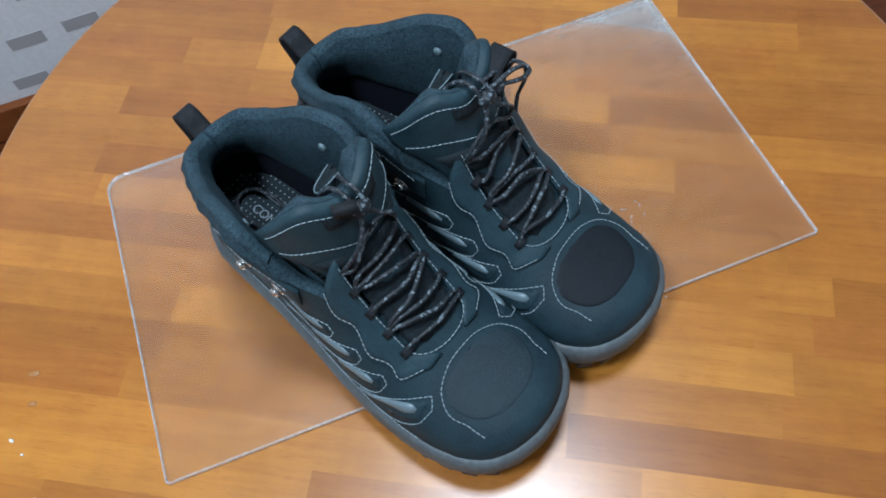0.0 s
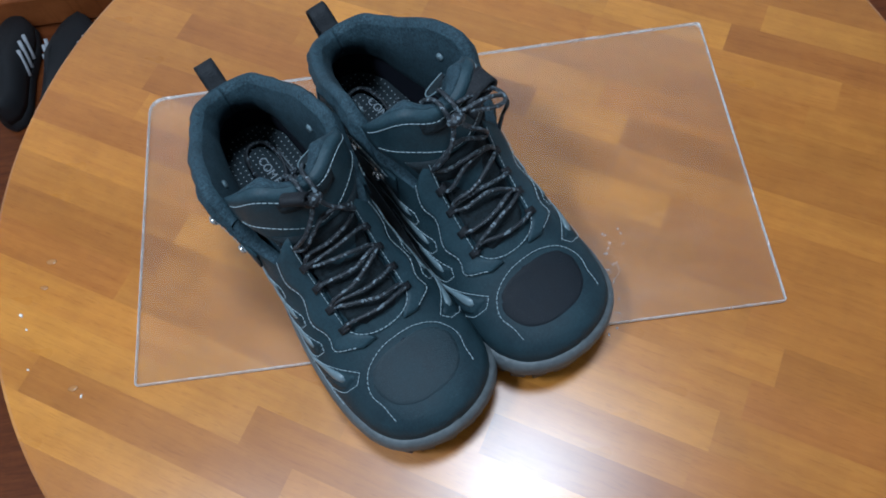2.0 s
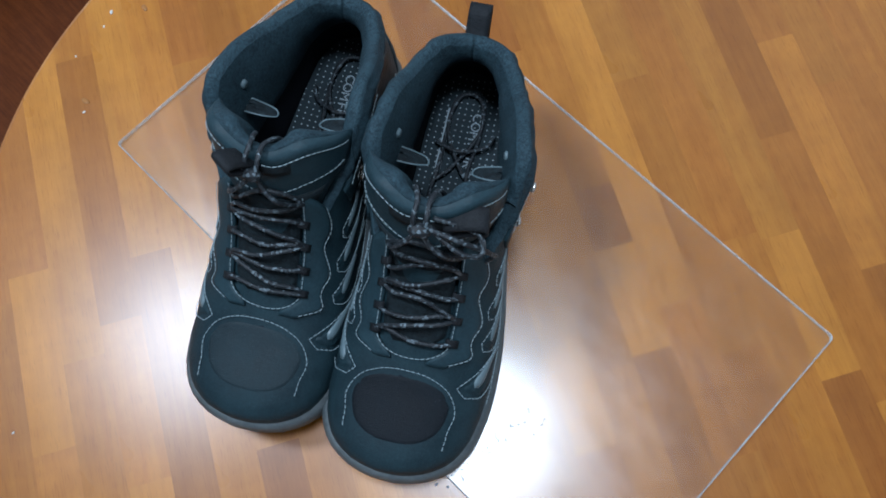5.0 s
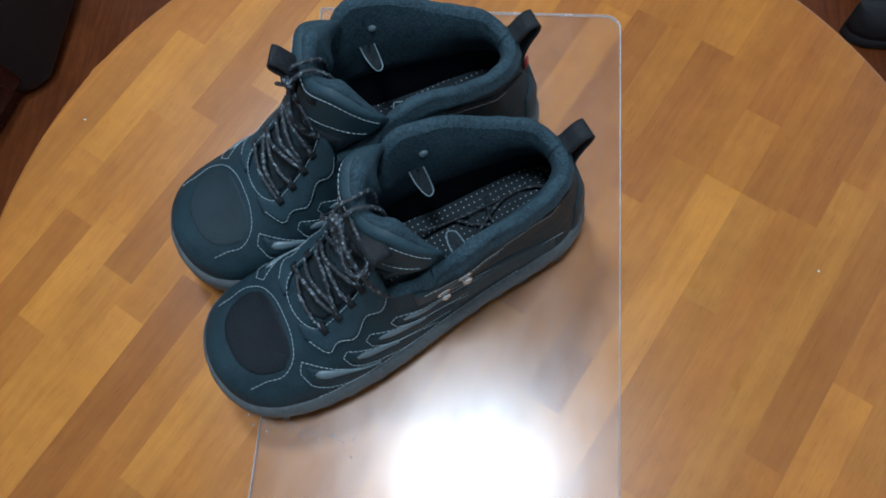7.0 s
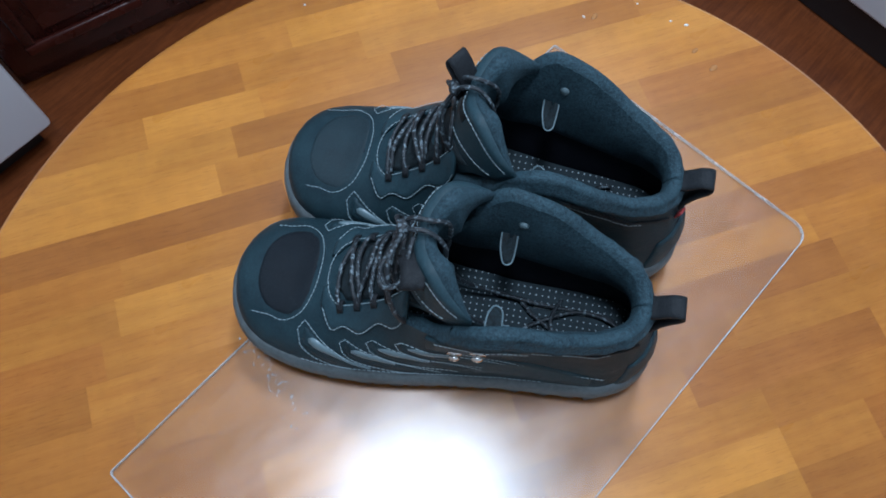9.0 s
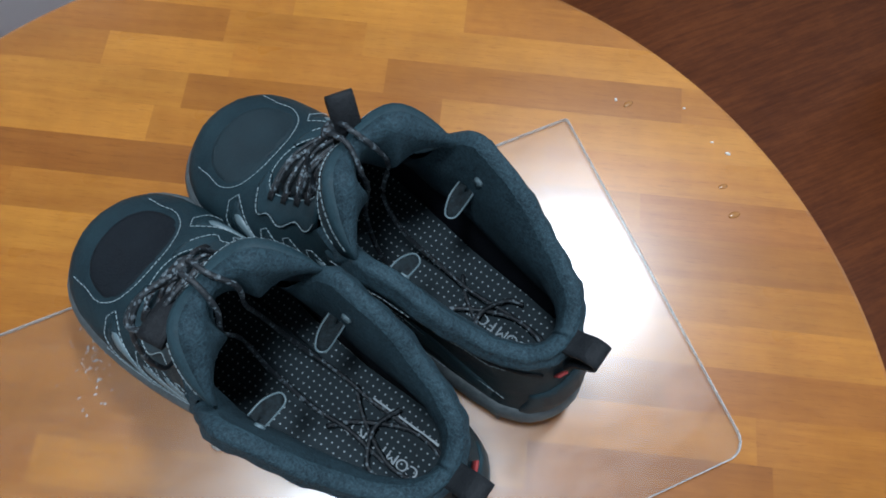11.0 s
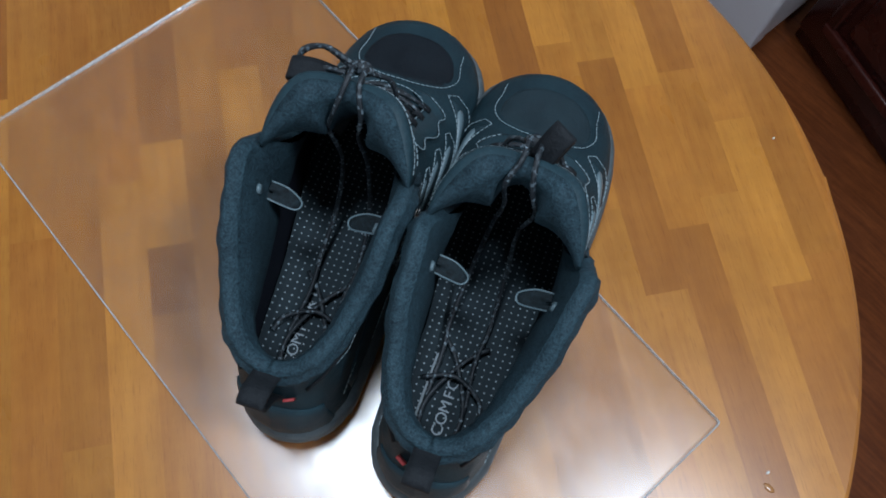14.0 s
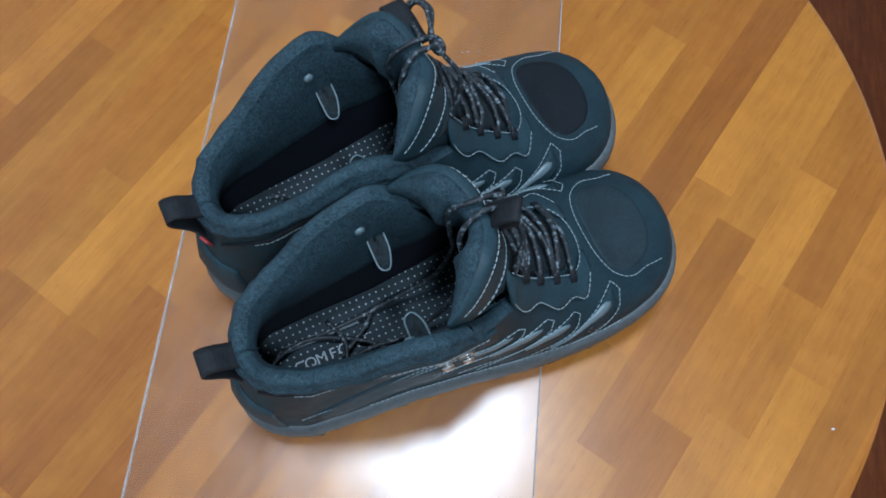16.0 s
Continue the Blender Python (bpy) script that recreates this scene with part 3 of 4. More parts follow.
def ribbon_bm(path, width, thick, mirror, across=(1, 0, 0)):
    """A flat strap along a path."""
    side = Vector(across).normalized()
    top, low = [], []
    pts = [Vector(p) for p in path]
    for i, p in enumerate(pts):
        d = (pts[min(i + 1, len(pts) - 1)] - pts[max(i - 1, 0)]).normalized()
        n = side.cross(d).normalized()
        top.append([p + side * width * k + n * thick / 2 for k in (-0.5, -0.25, 0, 0.25, 0.5)])
        low.append([p + side * width * k - n * thick / 2 for k in (-0.5, -0.25, 0, 0.25, 0.5)])
    return slab(top, low, mirror)


LUG = mesh_from(box_bm(-0.0036, 0.0036, -0.0055, 0.0055, 0.0, 0.0095, 0.001, 1), "lug", RUBBER, False)
hook_bm = bmesh.new()
bmesh.ops.create_uvsphere(hook_bm, u_segments=14, v_segments=8, radius=0.0042, matrix=Matrix.Translation((0, 0, 0.0035)) @ Matrix.Diagonal((1, 1, 0.6, 1)))
bmesh.ops.create_cone(hook_bm, cap_ends=True, segments=14, radius1=0.0062, radius2=0.0056, depth=0.0014, matrix=Matrix.Translation((0, 0, 0.0005)))
bmesh.ops.create_cone(hook_bm, cap_ends=True, segments=10, radius1=0.0024, radius2=0.0022, depth=0.004, matrix=Matrix.Translation((0, 0, 0.002)))
HOOK = mesh_from(hook_bm, "lace_hook", STEEL)


def shared(name, mesh, parent, m, label=""):
    ob = new(name, mesh)
    ob.parent = parent
    ob.matrix_basis = m
    if label:
        tagged(ob, label)
    return ob


def boot(m, mirror, label, scuffed, seed, tab):
    rnd = random.Random(seed)
    b = thing("hiking_boot", label, "boot", m, "pair of hiking boots")
    cols = 76
    # sole: treaded outsole, grey rand, lugs round the edge
    outline = ring(0.03, cols)[:-1]

    def grown(by, z):
        pts = []
        n = len(outline)
        for i, p in enumerate(outline):
            d = outline[(i + 1) % n] - outline[i - 1]
            q = Vector((-d.y, d.x, 0)).normalized() * by
            pts.append(Vector((p.x + q.x, p.y + q.y, z + toe_spring(p.y))))
        return pts
    part("outsole", loft([grown(-0.004, 0.0045), grown(0.001, 0.0045), grown(0.0022, 0.007), grown(0.0025, 0.0135)], mirror, caps=(True, True)), RUBBER, b, "black treaded rubber outsole")
    part("midsole", loft([grown(0.0015, 0.0125), grown(0.0042, 0.0135), grown(0.0052, 0.019), grown(0.0046, 0.027), grown(0.0026, 0.0315), grown(0.0005, 0.0325), grown(-0.004, 0.0325)], mirror, caps=(True, True)), MIDSOLE, b, "scuffed grey rubber midsole rand")
    edge = grown(-0.0008, 0.0012)
    length = 0.0
    for p, q in zip(edge, edge[1:] + edge[:1]):
        length += (q - p).length
        if length > 0.0115:
            length = 0.0
            ang = math.atan2(q.y - p.y, (q.x - p.x) * mirror)
            shared("lug", LUG, b, pose(p.x * mirror, p.y, p.z, 0, 0, math.degrees(ang) + 90 + rnd.uniform(-8, 8)))
    # upper
    zs = [0.024 + (0.168 - 0.024) * i / 32 for i in range(33)]
    part("upper", loft([ring(z, cols, rim=True) for z in zs], mirror, closed=False), NUBUCK, b, "dark teal-grey nubuck upper")
    # padded collar with a rolled rim, open in front
    rows = [ring(0.163 + (COLLAR_TOP - 0.163) * i / 6, cols, rim=True) for i in range(7)]
    puffed = []
    for i, r in enumerate(rows):
        puff = 0.0030 * math.sin(math.pi * min(1, (i + 0.35) / 6.0))
        n = len(r)
        out = []
        for k, p in enumerate(r):
            d = r[min(k + 1, n - 1)] - r[max(k - 1, 0)]
            q = Vector((-d.y, d.x, 0))
            q = q.normalized() if q.length > 1e-9 else Vector()
            wave = 0.0007 * math.sin(k * 1.9 + seed) + 0.0005 * math.sin(k * 0.7)
            out.append(p + q * (puff + wave * ease(i, 1, 4)) * ease(min(k, n - 1 - k), 0, 4))
        puffed.append(out)
    for inset, up in ((0.0005, 0.0028), (0.0030, 0.0042), (0.0064, 0.0034), (0.0090, 0.0004)):
        puffed.append([p + Vector((0, 0, up)) for p in ring(COLLAR_TOP, cols, inset, True)])
    rolled = loft(puffed, mirror, closed=False)
    # the flaps' front edges
    for end in (0, -1):
        heights = [0.096 + (COLLAR_TOP - 0.096) * i / 12 for i in range(13)]
        outer = [ring(z, cols, 0.0, True)[end] for z in heights]
        lined = [ring(z, cols, 0.0086, True)[end] for z in heights]
        middle = [(p + q) / 2 + Vector((0, 0.003, 0.001)) for p, q in zip(outer, lined)]
        top = outer[-1].lerp(lined[-1], 0.5) + Vector((0, 0.001, 0.0044))
        cols_of = [[rolled.verts.new((p.x * mirror, p.y, p.z)) for p in line_pts] for line_pts in (outer + [top], middle + [top], lined + [top])]
        for u, v in zip(cols_of, cols_of[1:]):
            for i in range(len(u) - 1):
                rolled.faces.new((u[i], v[i], v[i + 1], u[i + 1]))
    part("collar", rolled, COLLAR, b, "padded black fabric ankle collar")
    inner = [[p + Vector((0, 0, 0.0008)) for p in ring(COLLAR_TOP, cols, 0.0089, True)]]
    for z, inset in ((0.174, 0.0106), (0.165, 0.0120), (0.153, 0.0125), (0.140, 0.0116), (0.126, 0.0098), (0.114, 0.0082), (0.104, 0.0074), (0.099, 0.0050)):
        inner.append(ring(z, cols, inset, True))
    part("collar_padding", loft(inner, mirror, closed=False), COLLAR, b, "thick ribbed grey padding inside the collar")
    smooth_wall = [ring(z, cols, inset, True) for z, inset in ((0.106, 0.0052), (0.096, 0.0048), (0.080, 0.0045), (0.062, 0.005), (0.046, 0.005), (0.032, 0.005))]
    part("lining", loft(smooth_wall, mirror, closed=False), LINING, b, "smooth navy-black lining under the collar padding")
    # insole with printed word
    bed = []
    for k, inset in ((0, 0.0070), (1, 0.011), (2, 0.020)):
        bed.append([Vector((p.x, p.y, BED - 0.002 * k - 0.016 * ease(p.y, 0.14, 0.235) + 0.4 * toe_spring(p.y))) for p in ring(0.040, cols, inset)[:-1]])
    insole = part("insole", loft([[p - Vector((0, 0, 0.0065)) for p in bed[0]]] + bed, mirror, caps=(True, True)), INSOLE, b, "black insole with pale dots", smooth=False)
    for i, letter in enumerate("COMFORT"):
        curve = bpy.data.curves.new("printed_letter", "FONT")
        curve.body, curve.size, curve.extrude, curve.align_x = letter, 0.0098, 0.0001, "CENTER"
        tmp = bpy.data.objects.new("printed_letter", curve)
        scene.collection.objects.link(tmp)
        bpy.context.view_layer.update()
        me = bpy.data.meshes.new_from_object(tmp.evaluated_get(bpy.context.evaluated_depsgraph_get()))
        bpy.data.objects.remove(tmp)
        me.materials.clear()
        me.materials.append(PRINT)
        sign = new("printed_letter", me)
        sign.parent, sign.matrix_basis = insole, pose(0.004 * mirror, 0.066 + 0.0074 * (i - 3), BED - 0.0037, 0, 0, 90)
    bars = box_bm(-0.006, 0.006, -0.026, 0.022, BED - 0.0042, BED - 0.0037)
    part("printed_bar", bars, PRINT, insole, smooth=False, m=pose(-0.013 * mirror, 0.066, 0.0003, 0, 0, 0) @ Matrix.Diagonal((0.35, 1, 1, 1)))
    # tongue: a wide padded shield with two lobes, curved round the shin
    line = spline([(0, y, z) for y, z in ((0.194, 0.104), (0.182, 0.125), (0.174, 0.143), (0.168, 0.158), (0.164, 0.169), (0.162, 0.177))], 14)

    def shield(a, f):
        s = f * (len(line) - 1)
        i = min(int(s), len(line) - 2)
        c = line[i].lerp(line[i + 1], s - i)
        wide = 0.024 + 0.0165 * ease(f, 0.0, 0.6)
        bow = 0.020 + 0.014 * ease(f, 0.1, 0.9)
        lobes = 0.0075 * math.exp(-((abs(a) - 0.52) / 0.24) ** 2) - 0.023 * max(0.0, abs(a) - 0.35) ** 2.0 / 0.4225
        return Vector((wide * (1.18 * a - 0.18 * a ** 3), c.y - bow * abs(a) ** 1.9, c.z + lobes * ease(f, 0.25, 1.0)))

    def padded(a, f, k):
        n = (shield(a + 0.02, f) - shield(a - 0.02, f)).cross(shield(a, min(1.0, f + 0.04)) - shield(a, f - 0.04))
        n = n.normalized()
        if n.y < 0:
            n = -n
        if k > 0:
            pad = (0.0022 + 0.0042 * ease(f, 0.3, 0.8)) * max(0.12, 1 - abs(a) ** 6) * (1 - 0.35 * math.exp(-(a / 0.13) ** 2))
        else:
            pillow = math.exp(-((abs(a) - 0.55) / 0.30) ** 2)
            pad = (0.0025 + 0.0040 * ease(f, 0.2, 0.6) + 0.0135 * pillow * ease(f, 0.10, 0.5) * (1 - 0.75 * ease(f, 0.6, 1.0))) * max(0.2, 1 - abs(a) ** 8)
        return shield(a, f) + n * pad * k
    across = [-1 + j / 14 for j in range(29)]
    front = [[padded(a, i / 15, 1) for a in across] for i in range(15)]
    back = [[padded(a, i / 15, -1) for a in across] for i in range(15)]
    for k, lift in ((0.92, 0.0022), (0.6, 0.0042), (0.0, 0.0050)):
        front.append([padded(a, 0.95, k) + Vector((0, 0, lift)) for a in across])
        back.append([padded(a, 0.95, -k) + Vector((0, 0, lift)) for a in across])
    edge_in = [[p.lerp(q, 0.5) for p, q in zip(r, s)] for r, s in zip(front, back)]
    tongue = part("tongue", slab(front, edge_in, mirror), OVERLAY, b, "padded teal-grey tongue with two rounded lobes")
    part("tongue_lining", slab([[p + Vector((0, 0, 0.0003)) for p in r] for r in back], edge_in, mirror), COLLAR, tongue, "ribbed black tongue lining")
    band = [[padded(a, f, 1.0) + Vector((0, 0.0009, 0.0004)) for a in across[9:20]] for f in (0.72, 0.78, 0.84, 0.90)]
    part("tongue_band", slab(band, [[p - Vector((0, 0.002, 0.001)) for p in r] for r in band], mirror), MESH, tongue, "black mesh band")
    low_band = [[padded(a, f, 1.0) + Vector((0, 0.0009, 0.0004)) for a in across[3:26]] for f in (0.22, 0.28, 0.34, 0.42)]
    part("tongue_band", slab(low_band, [[p - Vector((0, 0.002, 0.001)) for p in r] for r in low_band], mirror), MESH, tongue, "black mesh band")
    # webbing tab on the tongue
    root, tip = Vector((tab[0] * 0.35, 0.166, 0.176)), Vector(tab)
    way = (tip - root)
    span = Vector((way.y, -way.x, 0.1 * way.x))
    part("pull_tab", ribbon_bm(spline([root, root.lerp(tip, 0.5) + Vector((0, 0, 0.003)), tip + Vector((0, 0, 0.001)), tip + Vector((0, 0.001, -0.004)), root.lerp(tip, 0.5) + Vector((0, 0.001, -0.005)), root + Vector((0, 0.004, -0.010))], 18), 0.0135, 0.0018, mirror, span), WEBBING, tongue, "black webbing pull tab")
    # throat mesh and eyestays
    def throat(s, t, lift):
        y = 0.170 + 0.050 * s
        w = 24 - 3 * s - 9 * ease(s, 0.82, 1.0)
        return over(y, 90 - w + 2 * w * t, lift)
    part("throat_gusset", patch(throat, 14, 13, 0.0012, mirror), MESH, b, "black mesh gusset under the laces")

    def eyestay(side):
        def place(s, t, lift):
            y = 0.167 + 0.063 * s
            inner_phi = 26 - 3 * s - 12 * ease(s, 0.80, 1.0)
            outer_phi = inner_phi + 20 + 3.0 * math.sin(s * 16) - 7 * ease(s, 0.75, 1.0)
            phi = inner_phi + (outer_phi - inner_phi) * t
            return over(y, 90 - side * phi, lift)
        return place
    for side in (1, -1):
        part("eyestay", patch(eyestay(side), 26, 7, 0.0030, mirror, 0.003), OVERLAY, b, "raised leather lace stay")

    def toe_loop(r, lift):
        pts = []
        for i in range(44):
            a = math.tau * i / 44
            c, d = math.cos(a), math.sin(a)
            pts.append(over(0.2605 + 0.0205 * r * math.copysign(abs(c) ** 0.85, c), 90 + (36 - 4 * c) * r * math.copysign(abs(d) ** 0.8, d), lift))
        return pts
    part("toe_panel", loft([toe_loop(r, lift) for r, lift in ((1.0, -0.0003), (0.97, 0.0001), (0.9, 0.0003), (0.75, 0.0004), (0.6, 0.0005), (0.35, 0.0005), (0.12, 0.0005))], mirror, caps=(False, True)), TOE_DUSTY if scuffed else SUEDE, b, "worn suede toe panel")

    def heel_guard(s, t, lift):
        th = -0.52 + 1.04 * t
        z = 0.030 + (0.040 + 0.012 * math.cos(th * 3.0)) * s
        yb = interp(z, HEELLINE)
        side = 1 if th > 0 else -1
        y = yb + (front_at(z) - yb) * (1 - math.cos(th)) / 2
        p = Vector((side * half(y, z, side) if abs(th) > 1e-6 else 0.0, y, z + toe_spring(y)))
        n = Vector((p.x * 1.2, y - 0.05, 0)).normalized()
        return p + n * lift
    part("heel_guard", patch(heel_guard, 9, 25, 0.0016, mirror, 0.002), OVERLAY, b, "smooth moulded heel counter")

    def ankle_panel(side):
        def place(s, t, lift):
            y = 0.092 + 0.062 * s
            low = 0.100 + 0.006 * s
            return flank(y, low + (interp(y, RIM) - 0.016 + 0.006 * s - low) * t, side, lift)
        return place
    for side in (1, -1):
        panel = part("ankle_panel", patch(ankle_panel(side), 9, 8, 0.0026, mirror, 0.003), OVERLAY, b, "leather hook panel beside the laces")
        for y, z in ((0.122, 0.134), (0.136, 0.108)):
            p = flank(y, z, side, 0.0024)
            q = flank(y, z, side, 0.013)
            d = q - p
            d.x *= mirror
            turn = d.to_track_quat("Z", "Y").to_matrix().to_4x4()
            shared("lace_hook", HOOK, b, Matrix.Translation((p.x * mirror, p.y, p.z)) @ turn @ Matrix.Diagonal((0.85, 0.85, 0.85, 1)), "bright metal speed hook")
    # pale lens-shaped inserts on both flanks
    fangs = ((0.236, 0.057, 0.188, 0.039), (0.205, 0.065, 0.140, 0.040), (0.186, 0.077, 0.112, 0.052), (0.166, 0.089, 0.096, 0.066))
    for side in (1, -1):
        for ya, za, yb, zb in fangs:
            def insert(s, t, lift, ya=ya, za=za, yb=yb, zb=zb):
                s = s * (0.9 if ya > 0.22 else 0.45)
                wide = 0.0036 * (1 - s) ** 0.75 * min(1.0, 0.3 + s * 7)
                y = ya + (yb - ya) * s
                z = za + (zb - za) * (s ** 1.35) + wide * (t - 0.5) * 2 + 0.003 * math.sin(s * math.pi)
                return flank(y + wide * (t - 0.5) * 0.5, z, side, lift)
            def leaf(s, t, lift, ya=ya, za=za, yb=yb, zb=zb):
                yu, zu = ya + 0.004 + (yb - ya) * s, za + (zb - za) * s ** 1.35 + 0.003 * math.sin(s * math.pi) + 0.0072 * (1 - s) ** 0.7
                yd, zd = ya + 0.006 + (yb + 0.012 - ya) * s, max(0.037, za - 0.005 + (zb - za - 0.002) * s ** 0.8)
                k = 0.10 + 0.80 * t
                return flank(yu + (yd - yu) * k, zu + (zd - zu) * k, side, lift)
            part("flank_panel", patch(leaf, 14, 5, 0.0006, mirror, 0.0016), NUBUCK, b, "shaped nubuck side panel")
            part("flank_insert", patch(insert, 14, 4, 0.0015, mirror, 0.0022), PALE_TRIM, b, "glossy pale grey insert")
    # stitching
    bm = bmesh.new()
    u = [over(0.168 + 0.044 * s, 90 + 27 - 2 * s, 0.0036) for s in np.linspace(0, 1, 18)] + [over(0.212 + 0.016 * math.sin(a), 90 + 25 * math.cos(a), 0.0030) for a in np.linspace(0, math.pi, 16)] + [over(0.212 - 0.044 * s, 90 - 25 - 2 * s, 0.0036) for s in np.linspace(0, 1, 18)]
    stitch_into(bm, u, mirror)
    arch = [over(p[0], p[1], 0.0016) for p in spline([(0.279, 47, 0), (0.268, 50, 0), (0.256, 49, 0), (0.244, 58, 0), (0.2375, 74, 0), (0.236, 90, 0), (0.2375, 106, 0), (0.244, 122, 0), (0.256, 131, 0), (0.268, 130, 0), (0.279, 133, 0)], 60)]
    stitch_into(bm, arch, mirror)
    for side in (1, -1):
        scal = [over(0.167 + 0.063 * s, 90 - side * (26 - 3 * s - 12 * ease(s, 0.80, 1.0) + 19 + 3.0 * math.sin(s * 16) - 7 * ease(s, 0.75, 1.0)), 0.0033) for s in np.linspace(0, 0.97, 44)]
        stitch_into(bm, scal, mirror)
        stitch_into(bm, [flank(y, 0.0365 + 0.002 * math.sin(y * 40), side, 0.0010) for y in np.linspace(0.075, 0.245, 60)], mirror)
        for ya, za, yb, zb in fangs:
            up = [flank(ya + 0.004 + (yb - ya) * s, za + (zb - za) * s ** 1.35 + 0.003 * math.sin(s * math.pi) + 0.0072 * (1 - s) ** 0.7, side, 0.0009) for s in np.linspace(0, 1, 24)]
            down = [flank(ya + 0.006 + (yb + 0.012 - ya) * s, max(0.037, za - 0.005 + (zb - za - 0.002) * s ** 0.8), side, 0.0009) for s in np.linspace(0, 0.95, 20)]
            stitch_into(bm, down[::-1] + [flank(ya + 0.0085, za + 0.002, side, 0.0009)] + up, mirror)
        stitch_into(bm, [flank(0.094 + 0.056 * s, interp(0.094 + 0.056 * s, RIM) - 0.018 + 0.005 * s, side, 0.0032) for s in np.linspace(0, 1, 16)], mirror)
    for fs in ((0.45, 0.60), (0.90, 0.90)):
        stitch_into(bm, [padded(a, fs[0] + (fs[1] - fs[0]) * abs(a), 1.0) + Vector((0, 0.0008, 0.0005)) for a in np.linspace(-0.92, 0.92, 40)], mirror)
    for side in (1, -1):
        rim_line = [flank(y, interp(y, RIM) - 0.021 + 0.003 * ease(y, 0.05, 0.10), side, 0.0006) for y in np.linspace(0.024, 0.150, 30)]
        # raised black tube drawn in for the shaded groove below the rim
        part("piping", tube_bm(flip(rim_line, mirror), 0.0011, 6), WEBBING, b, "black line for the shaded groove under the collar")
        stitch_into(bm, [p + Vector((0, 0, -0.0035)) + Vector((side * 0.0006, 0, 0)) for p in rim_line[4:]], mirror)
        for ya, za, yb, zb, sag in ((0.140, 0.100, 0.034, 0.052, 0.010),):
            stitch_into(bm, [flank(ya + (yb - ya) * k, za + (zb - za) * k - sag * math.sin(k * math.pi), side, 0.0008) for k in np.linspace(0, 1, 26)], mirror)

        def quarter(s, t, lift, side=side):
            y = 0.042 + 0.080 * s
            low = 0.036 + 0.010 * s
            return flank(y, low + (0.016 + 0.016 * s + 0.006 * math.sin(s * math.pi)) * t, side, lift)
        part("quarter_overlay", patch(quarter, 14, 5, 0.0012, mirror, 0.0018), OVERLAY, b, "smooth teal-grey leather overlay near the heel")
    tagged(part("stitching", bm, THREAD, b, "pale grey contrast stitching", smooth=False), kind="stuff")
    # laces
    rows_y = (0.213, 0.2005, 0.1885, 0.178, 0.1705)

    def lace(points, n, name="lace", r=0.0015, flat=0.85):
        return part(name, tube_bm(flip(spline(points, n), mirror), r, 7, flat=flat), LACE, b)
    wob = [rnd.uniform(-0.003, 0.003) for _ in range(24)]
    for i, y in enumerate(rows_y):
        lace([over(y, 63, 0.003), over(y + wob[i], 72, 0.0062), over(y + wob[i + 6], 90, 0.0074), over(y - wob[i], 108, 0.0062), over(y, 117, 0.003)], 18)
        if i + 1 < len(rows_y):
            y2, s = rows_y[i + 1], (1 if i % 2 else -1)
            lace([over(y, 90 - s * 26, 0.0030), over(y - 0.003, 90 - s * 19, 0.0066), over((y + y2) / 2 + wob[i + 12], 90 - s * 4, 0.0086), over(y2 + 0.003, 90 + s * 15, 0.0070), over(y2, 90 + s * 26, 0.0030)], 18)
    # webbing eyelet loops
    for y in rows_y[:4]:
        for s in (1, -1):
            path = [over(y, 90 - s * 30, 0.0033), over(y, 90 - s * 27, 0.0044), over(y, 90 - s * 23.5, 0.0050), over(y, 90 - s * 21.5, 0.0042), over(y, 90 - s * 24, 0.0022)]
            part("eyelet_loop", ribbon_bm(path, 0.0048, 0.0011, mirror, (0, 1, -0.55)), WEBBING, b)
    # laces over the tongue and down onto the insole
    for s, shift in ((1, 0.003), (-1, -0.004)):
        lace([over(0.171, 90 - s * 26, 0.003), (s * 0.014, 0.182, 0.160), (shift, 0.177, 0.172), (shift, 0.171, 0.1835), (shift, 0.160, 0.1845), (shift * 2, 0.150, 0.174), (shift * 2.4 + 0.004, 0.150, 0.150), (shift * 2.2, 0.152, 0.115), (shift * 3, 0.140, 0.072),
              (shift * 3.5, 0.110, BED + 0.0040), (shift * 3, 0.088, BED + 0.0035), (s * 0.012, 0.060, BED + 0.0010), (s * 0.010, 0.034, BED + 0.0010), (-s * 0.006, 0.030, BED + 0.0015), (-s * 0.012, 0.056, BED + 0.0015), (s * 0.002, 0.086, BED + 0.0020), (s * 0.015, 0.100, BED + 0.0015)], 70)
    if not scuffed:
        lace([(0.004, 0.174, 0.180), (0.020, 0.178, 0.183), (0.034, 0.177, 0.172), (0.041, 0.173, 0.152), (0.041, 0.168, 0.134), (0.036, 0.170, 0.124)], 24)
        lace([(0.004, 0.172, 0.180), (0.022, 0.182, 0.176), (0.034, 0.180, 0.172), (0.030, 0.170, 0.176), (0.006, 0.168, 0.181)], 20)
    lace([(-0.018, 0.070, BED + 0.0025), (0.0, 0.076, BED + 0.0050), (0.018, 0.068, BED + 0.0025), (0.022, 0.058, BED + 0.0015)], 16)
    knot = bmesh.new()
    bmesh.ops.create_icosphere(knot, subdivisions=2, radius=0.0052, matrix=Matrix.Translation((0, 0.1750, 0.1775)) @ Matrix.Diagonal((1.3, 0.8, 0.8, 1)))
    part("knot", knot, LACE, b)
